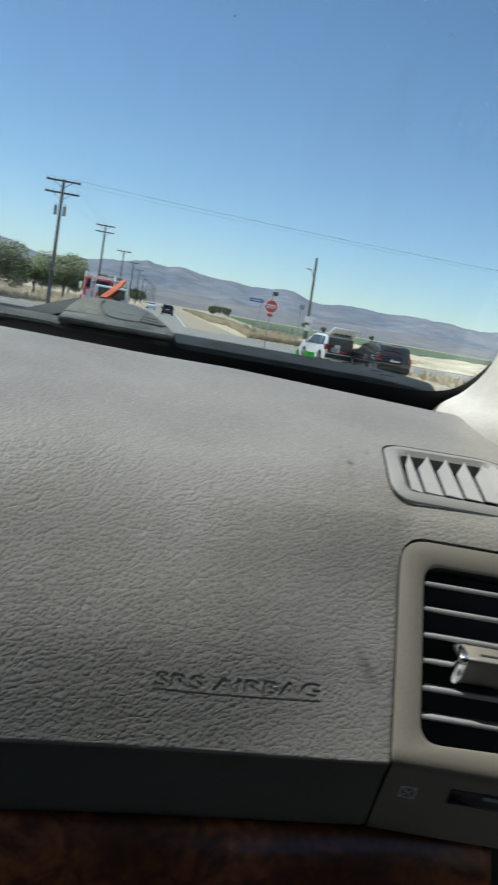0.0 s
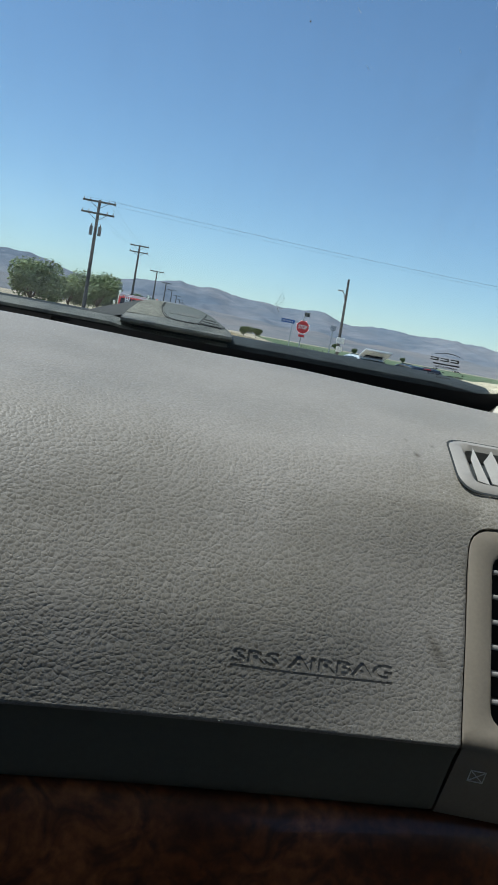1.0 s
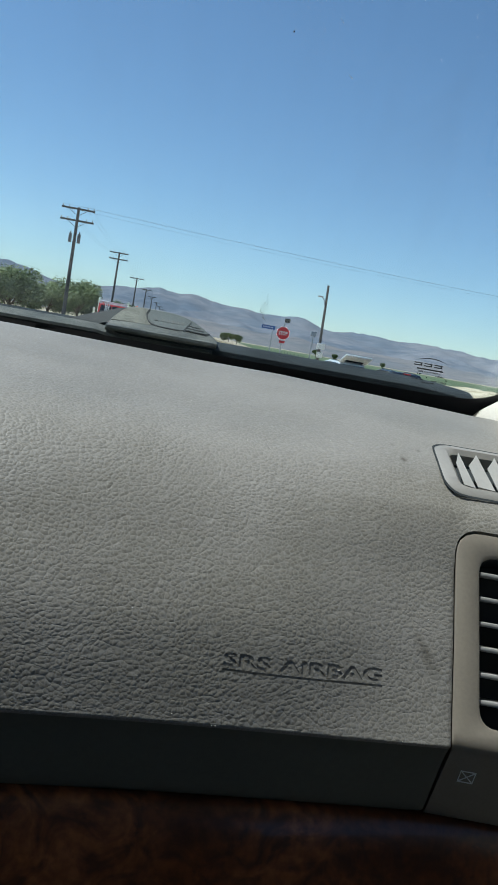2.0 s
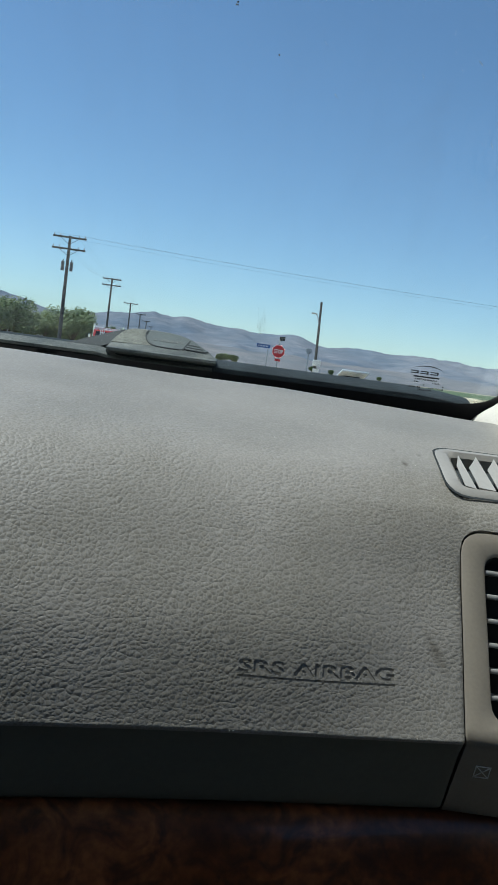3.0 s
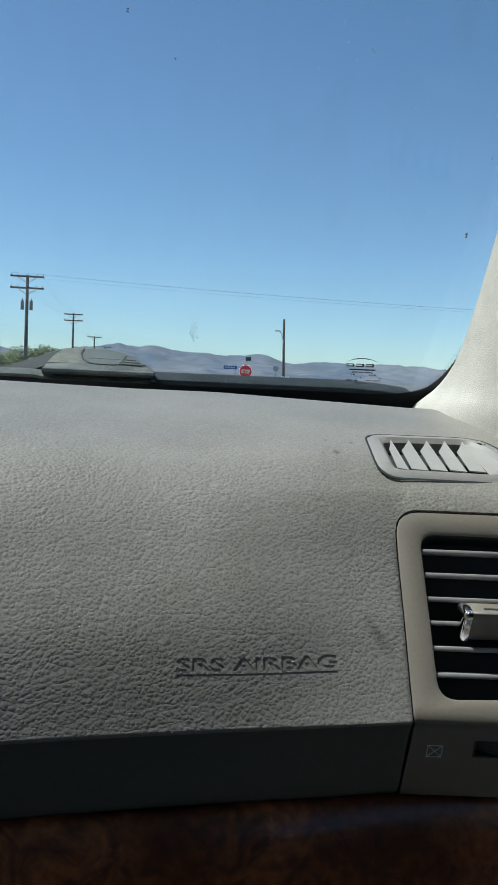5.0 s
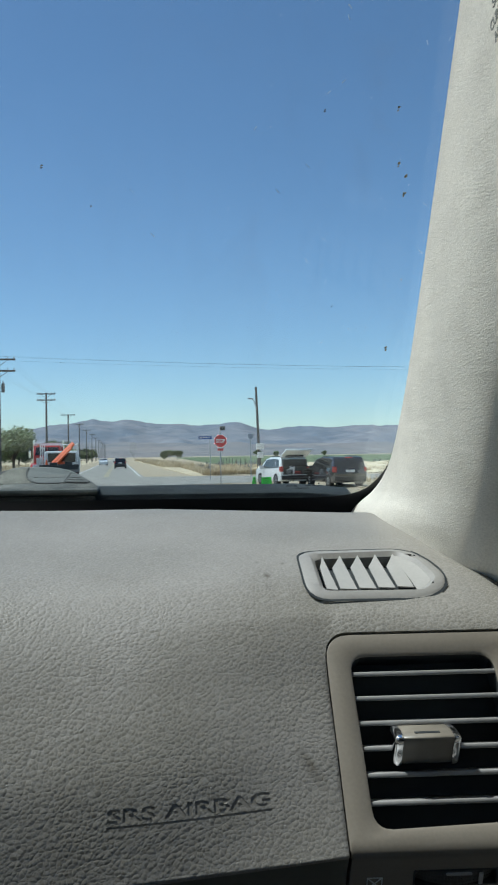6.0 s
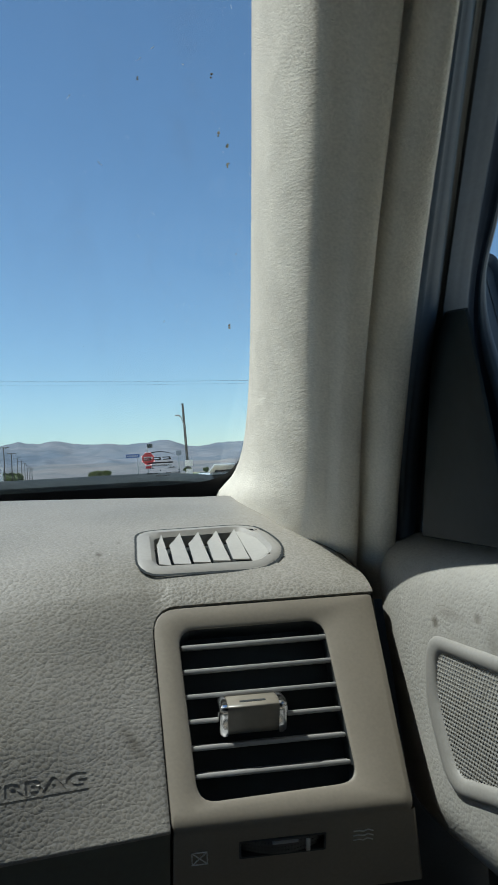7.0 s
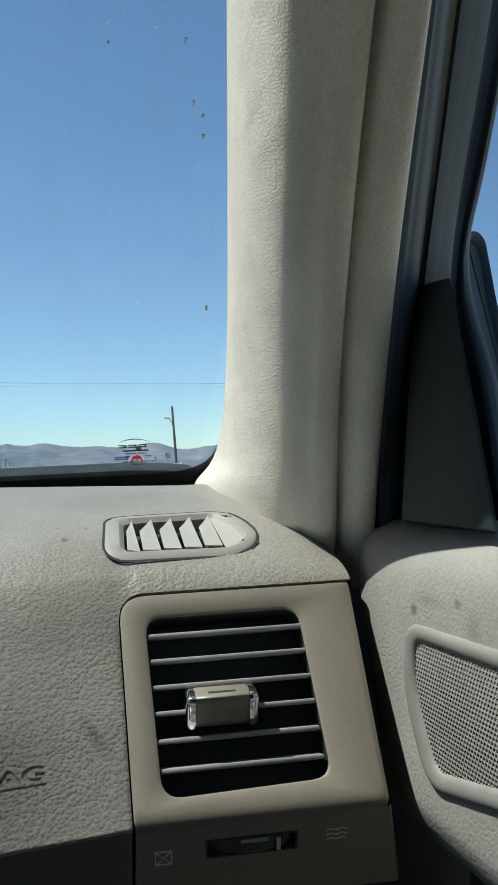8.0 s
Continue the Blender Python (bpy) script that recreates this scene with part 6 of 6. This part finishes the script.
        for x0, x1, y0, z1, mt in ((-0.10, 0.38, -0.04, 0.86, RED), (-0.55, -0.15, -0.05, 0.98, STEEL), (-0.36, -0.02, -0.045, 1.16, SIGNWHITE), (0.40, 0.66, -0.04, 1.04, COWL)):
            bm = bmesh.new()
            box(bm, (x0, -L + y0, 0.70), (x1, -L + y0 + 0.2, z1), 0.02)
            part("cargo", bm, mt, load)
        bm = bmesh.new()
        hinge = Matrix.Translation((0, -L + 0.32, H - 0.01)) @ Euler((radians(-23), 0, 0)).to_matrix().to_4x4()
        box(bm, (-width / 2 + 0.08, -1.12, -0.06), (width / 2 - 0.08, 0.0, 0.05), 0.03, hinge)
        hatch = part("hatch", bm, paint, root, "raised white tailgate", smooth=35)
        bm = bmesh.new()
        box(bm, (-width / 2 + 0.36, -0.48, -0.065), (width / 2 - 0.36, -0.12, -0.04), 0.01, hinge)
        part("hatch_glass", bm, TINTED, hatch)
        for sx in (-1, 1):
            bm = bmesh.new()
            tube(bm, (sx * 0.62, -L + 0.16, 1.25), hinge @ Vector((sx * 0.62, -0.45, -0.05)), 0.018, n=6)
            part("strut", bm, STEEL, hatch)
    return root


suv("white_suv", "white parked SUV with its tailgate raised over a full load bay", WHITE, (9.75, 50.0, 0), 9, width=1.80, open_hatch=True)
suv("dark_suv", "dark blue parked SUV with tinted windows and roof rails", NAVY, (12.0, 46.0, 0), 7, length=4.7, width=1.92, height=1.66)
suv("dark_car", "small dark car driving away on the road", NAVY, (0.2, 132, 0), 0, length=4.4, width=1.76, height=1.60)
suv("white_car", "white car in the oncoming lane", WHITE, (-3.3, 185, 0), 180, length=4.5, width=1.78, height=1.5)


def board(at, turn):
    root = thing("folding_sign", "bright green folding sign board with dark writing", "sign", at, turn, group="green sign boards")
    for s in (-1, 1):
        m = Matrix.Translation((0, s * 0.09, 0)) @ Euler((radians(s * 9.0), 0, 0)).to_matrix().to_4x4()
        bm = bmesh.new()
        box(bm, (-0.27, -0.012, 0.03), (0.27, 0.012, 0.64), 0.005, m)
        p = part("panel", bm, GREENBOARD, root)
        for k in range(5):
            bm = bmesh.new()
            w = (0.15, 0.12, 0.14, 0.09, 0.15)[k]
            box(bm, (-w * 1.25, s * 0.014 - 0.003, 0.550 - 0.095 * k), (w, s * 0.014 + 0.003, 0.572 - 0.095 * k), 0, m)
            part("writing_bar", bm, DARK, p)
    return root


board((7.75, 44.0, 0), 4)
board((7.25, 45.0, 0), 66)


def boom_truck():
    root = thing("crane_truck", "grey flatbed work truck with a folded orange crane", "truck", (-3.75, 55.5, 0), 2)
    bm = bmesh.new()
    box(bm, (-1.20, -3.4, 0.95), (1.20, 1.6, 1.12), 0.02)
    part("flatbed", bm, shader("bed_grey", (0.22, 0.21, 0.20), rough=0.7), root)
    bm = bmesh.new()
    box(bm, (-1.15, -3.42, 0.42), (1.15, -3.30, 0.95), 0.02)
    part("tail_panel", bm, DARK, root)
    bm = bmesh.new()
    box(bm, (-1.18, -3.40, 1.12), (1.18, -3.34, 1.42), 0.01)
    part("tailboard", bm, COWL, root)
    for sx in (-1, 1):
        bm = bmesh.new()
        box(bm, (sx * 1.20 - 0.22, -2.2, 1.12), (sx * 1.20 + 0.02, 1.5, 1.85), 0.03)
        part("tool_chest", bm, shader("chest_white", (0.62, 0.62, 0.60), rough=0.5) if sx < 0 else bpy.data.materials["chest_white"], root)
        for y in (-3.2, -1.2, 1.2):
            bm = bmesh.new()
            tube(bm, (sx * 1.10, y, 1.12), (sx * 1.10, y, 2.72), 0.035, n=6)
            part("rack_post", bm, SIGNWHITE, root)
        for y in (-2.35, 3.3):
            wheel(root, sx * 0.98, y, 0.48, 0.30, sx)
        bm = bmesh.new()
        box(bm, (sx * 1.0 - 0.09, -3.46, 0.80), (sx * 1.0 + 0.09, -3.41, 0.92), 0.01)
        part("tail_lamp", bm, TAIL, root)
        bm = bmesh.new()
        for z in (2.45, 2.70):
            tube(bm, (sx * 1.10, -3.2, z), (sx * 1.10, 1.2, z), 0.03, n=6)
        part("rack_rail", bm, SIGNWHITE, root)
    bm = bmesh.new()
    tube(bm, (-1.10, 1.2, 2.70), (1.10, 1.2, 2.70), 0.03, n=6)
    part("rack_bar", bm, SIGNWHITE, root)
    bm = bmesh.new()
    box(bm, (-1.12, 1.9, 0.75), (1.12, 3.6, 2.30), 0.12)
    cab = part("cab", bm, SIGNWHITE, root)
    bm = bmesh.new()
    box(bm, (-0.90, 1.87, 1.55), (0.90, 1.90, 2.15), 0.0)
    part("rear_window", bm, TINTED, cab)
    bm = bmesh.new()
    box(bm, (-1.05, 3.5, 0.70), (1.05, 4.5, 1.40), 0.12)
    part("bonnet", bm, SIGNWHITE, root)
    bm = bmesh.new()
    tube(bm, (0.10, -1.6, 1.12), (0.10, -1.6, 1.60), 0.22, n=10)
    base = part("crane_base", bm, ORANGE, root)
    for a, b, r in (((-0.55, -1.8, 1.35), (0.85, -1.7, 2.75), 0.16), ((-0.40, -2.1, 1.30), (0.70, -2.0, 2.45), 0.10)):
        bm = bmesh.new()
        tube(bm, a, b, r, r * 0.8, 4)
        part("boom", bm, ORANGE, base, "folded orange crane boom")
    bm = bmesh.new()
    tube(bm, (-0.75, -3.0, 1.12), (-0.75, -3.0, 1.75), 0.16, 0.03, 10)
    part("cone", bm, ORANGE, root, "orange traffic cone")
    for x, y, z1 in ((-0.35, -2.6, 1.55), (0.55, -2.8, 1.60), (0.15, -3.0, 1.45)):
        bm = bmesh.new()
        box(bm, (x - 0.22, y - 0.2, 1.12), (x + 0.22, y + 0.2, z1), 0.03)
        part("crate", bm, COWL, root)
    return root


def big_rig():
    root = thing("red_truck", "red and chrome long-nosed dump truck in the oncoming lane", "truck", (-5.9, 72.0, 0), 180)
    bm = bmesh.new()
    hull(bm, [(-1.2, 0.9), (-1.2, 2.75), (-0.9, 2.92), (0.5, 2.86), (0.85, 2.05), (0.85, 0.9)], 2.25, 2.0, 0.10, 0.07)
    cab = part("cab", bm, RED, root, smooth=35)
    bm = bmesh.new()
    bm.faces.new([bm.verts.new(p) for p in ((-0.98, 0.86, 2.06), (0.98, 0.86, 2.06), (0.90, 0.60, 2.74), (-0.90, 0.60, 2.74))])
    part("windscreen", bm, TINTED, cab)
    bm = bmesh.new()
    box(bm, (-0.02, 0.62, 2.05), (0.02, 0.88, 2.75))
    part("window_post", bm, RED, cab)
    bm = bmesh.new()
    hull(bm, [(0.7, 0.9), (0.7, 2.04), (2.3, 1.78), (2.45, 1.6), (2.45, 0.9)], 1.55, 1.5, 0.25, 0.10)
    nose = part("bonnet", bm, RED, root, smooth=35)
    bm = bmesh.new()
    box(bm, (-0.52, 2.42, 0.85), (0.52, 2.52, 1.68), 0.05)
    grille = part("grille", bm, CHROME, nose, "chrome radiator grille")
    for k in range(7):
        bm = bmesh.new()
        box(bm, (-0.45 + 0.13 * k, 2.51, 0.92), (-0.37 + 0.13 * k, 2.535, 1.60))
        part("grille_bar", bm, DARK, grille)
    bm = bmesh.new()
    box(bm, (-1.22, 2.40, 0.45), (1.22, 2.62, 0.82), 0.06)
    part("bumper", bm, CHROME, root, "chrome bumper")
    for sx in (-1, 1):
        bm = bmesh.new()
        hull_pts = [(1.0, 0.9), (1.1, 1.25), (1.5, 1.42), (2.1, 1.30), (2.4, 1.0), (2.4, 0.8)]
        l_ = [bm.verts.new((sx * 0.70, y, z)) for y, z in hull_pts]
        r_ = [bm.verts.new((sx * 1.22, y, z)) for y, z in hull_pts]
        for k in range(1, len(hull_pts)):
            bm.faces.new((l_[k - 1], r_[k - 1], r_[k], l_[k]))
        bm.faces.new(r_)
        bm.faces.new(list(reversed(l_)))
        bmesh.ops.recalc_face_normals(bm, faces=bm.faces)
        part("wing", bm, RED, root)
        bm = bmesh.new()
        box(bm, (sx * 0.88 - 0.14, 2.30, 1.08), (sx * 0.88 + 0.14, 2.46, 1.32), 0.05)
        part("headlamp", bm, LENS, root)
        bm = bmesh.new()
        tube(bm, (sx * 1.22, -0.6, 0.8), (sx * 1.22, -0.6, 3.35), 0.09, n=10)
        part("exhaust_stack", bm, CHROME, root, "chrome exhaust stack")
        bm = bmesh.new()
        box(bm, (sx * 1.42 - 0.10, 0.62, 1.85), (sx * 1.42 + 0.10, 0.70, 2.45), 0.03)
        part("mirror", bm, CHROME, root)
        wheel(root, sx * 1.05, 1.75, 0.50, 0.28, sx)
        for y in (-2.6, -3.9):
            wheel(root, sx * 0.95, y, 0.50, 0.50, sx)
    for k in range(5):
        bm = bmesh.new()
        box(bm, (-0.75 + 0.36 * k, 0.30, 2.88), (-0.65 + 0.36 * k, 0.42, 2.97), 0.02)
        part("roof_lamp", bm, shader("amber_lens", (0.7, 0.3, 0.05), rough=0.3) if k == 0 else bpy.data.materials["amber_lens"], cab)
    bm = bmesh.new()
    box(bm, (-1.22, -5.2, 1.0), (1.22, -1.35, 2.75), 0.05)
    tip = part("tipper_body", bm, shader("tipper_red", (0.34, 0.06, 0.05), rough=0.5), root, "dull red tipper body")
    bm = bmesh.new()
    box(bm, (-1.25, -1.6, 2.75), (1.25, -0.9, 3.12), 0.04)
    part("cab_guard", bm, SIGNWHITE, root, "pale cab guard")
    bm = bmesh.new()
    box(bm, (-0.45, -5.0, 0.55), (0.45, 2.2, 0.95), 0.02)
    part("chassis", bm, DARK, root)
    return root


boom_truck()
big_rig()


# ---- trees, bushes, grass ----
def tree(at, h, spread, seed, leaf, label, size=0.16, count=2600, turn=0):
    rng = random.Random(seed)
    root = thing("tree", label, "tree", at, turn, group="trees beside the road")
    bm = bmesh.new()
    tube(bm, (0, 0, -0.2), (0, 0, h * 0.42), h * 0.035, h * 0.022, 9)
    lobes = []
    for k in range(9):
        a, e = rng.uniform(0, 6.28), rng.uniform(0.25, 1.1)
        b = Vector((math.cos(a) * spread * rng.uniform(0.25, 0.75), math.sin(a) * spread * rng.uniform(0.25, 0.75), h * rng.uniform(0.38, 0.82)))
        tube(bm, (0, 0, h * rng.uniform(0.15, 0.40)), b, h * 0.014, h * 0.004, 6)
        lobes.append((b, spread * rng.uniform(0.30, 0.52)))
    lobes.append((Vector((0, 0, h * 0.80)), spread * 0.4))
    part("trunk", bm, BARK, root)
    verts, faces = [], []
    for k in range(count):
        c, r = lobes[rng.randrange(len(lobes))]
        d = Vector((rng.gauss(0, 1), rng.gauss(0, 1), rng.gauss(0, 0.85)))
        d = d.normalized() * r * rng.uniform(0.45, 1.08)
        p = c + d
        if p.z < 0.25:
            continue
        s = size * rng.uniform(0.6, 1.5)
        u = Vector((rng.gauss(0, 1), rng.gauss(0, 1), rng.gauss(0, 0.6))).normalized()
        v = u.orthogonal().normalized()
        k0 = len(verts)
        verts += [p - u * s, p + v * s * 0.5, p + u * s, p - v * s * 0.5]
        faces.append((k0, k0 + 1, k0 + 2, k0 + 3))
    me = bpy.data.meshes.new("crown")
    me.from_pydata(verts, [], faces)
    tagged(mesh_part("crown", me, leaf, root), kind="stuff")
    return root


t1 = tree((-15.5, 78, 0), 4.8, 2.7, 1, LEAF, "bushy green roadside tree", 0.13, 8000)
t2 = tree((-13.5, 112, 0), 5.8, 3.4, 2, LEAF, "bushy green roadside tree", 0.14, 8500)
t3 = tree((-27, 92, 0), 5.8, 3.6, 3, LEAF_DARK, "tall dark green tree", 0.15, 8000)
rng = random.Random(9)
for k in range(20):
    src = (t1, t2, t3)[k % 3]
    y = 118 + 27 * k + rng.uniform(-6, 6)
    m = pose(-15.5 - rng.uniform(0, 7), y, 0, 0, 0, rng.uniform(0, 360))
    c = copy_thing(src, m @ Matrix.Scale(rng.uniform(0.75, 1.1), 4))
for x, y, s in ((-34, 84, 0.9), (-45, 110, 1.1), (-58, 120, 1.0), (-38, 140, 1.2)):
    copy_thing((t1, t3)[int(s * 10) % 2], pose(x, y, 0, 0, 0, s * 200) @ Matrix.Scale(s, 4))
for x, y, s in ((18, 330, 0.8), (24, 345, 0.7), (70, 420, 0.7), (95, 500, 0.8), (140, 560, 0.8), (30, 500, 0.9)):
    copy_thing((t1, t2)[int(s * 10) % 2], pose(x, y, 0, 0, 0, s * 300) @ Matrix.Scale(s, 4))


def tufts(name, label, count, area, seed, h, material, blades=5):
    """Many small tufts of blades spread over an area given by a function of two random numbers."""
    rng = random.Random(seed)
    verts, faces = [], []
    for k in range(count):
        x, y = area(rng.random(), rng.random())
        hh = h * rng.uniform(0.5, 1.4)
        for b in range(blades):
            a = rng.uniform(0, 6.28)
            r0, r1 = hh * 0.22, hh * rng.uniform(0.2, 0.8)
            w = hh * 0.10
            dx, dy = math.cos(a), math.sin(a)
            bx, by = x + dx * r0 * rng.random(), y + dy * r0 * rng.random()
            k0 = len(verts)
            verts += [(bx - dy * w, by + dx * w, 0.0), (bx + dy * w, by - dx * w, 0.0), (bx + dx * r1, by + dy * r1, hh * rng.uniform(0.6, 1.0))]
            faces.append((k0, k0 + 1, k0 + 2))
    me = bpy.data.meshes.new(name)
    me.from_pydata(verts, [], faces)
    return tagged(mesh_part(name, me, material), label, "grass", kind="stuff")


tufts("dry_grass", "dry straw-coloured grass and weeds", 5200, lambda a, b: (7.5 + 1.5 * b + (8 + 45 * b) * a, 76 + 60 * b * b), 1, 0.5, STRAW, blades=8)
tufts("dry_grass", "dry straw-coloured grass and weeds", 3500, lambda a, b: (15.0 + 40 * a, 8 + 44 * b), 2, 0.55, STRAW)
tufts("dry_grass", "dry straw-coloured grass and weeds", 3000, lambda a, b: (-9 - 30 * a, 78 + 120 * b * b), 3, 0.6, STRAW)
tufts("dry_grass", "dry straw-coloured grass and weeds", 2500, lambda a, b: (7.0 + 6 * a, 130 + 250 * b), 4, 0.8, STRAW)
tufts("sage_bush", "grey-green low scrub", 160, lambda a, b: (9 + 60 * a, 78 + 90 * b), 5, 0.9, HAZY_SCRUB, blades=9)
for k in range(12):
    post = thing("fence_post", "thin weathered fence post", "post", (13.5 + 0.55 * k, 72 + 8.0 * k, 0), group="fence posts along the field")
    bm = bmesh.new()
    tube(bm, (0, 0, -0.2), (0, 0, 1.35), 0.05, n=6)
    part("post", bm, POLEWOOD, post)

# The road lies lower than the zero of the cabin's heights.
for ob in set(bpy.data.objects) - INDOORS:
    if ob.parent is None:
        ob.location.z -= 0.40
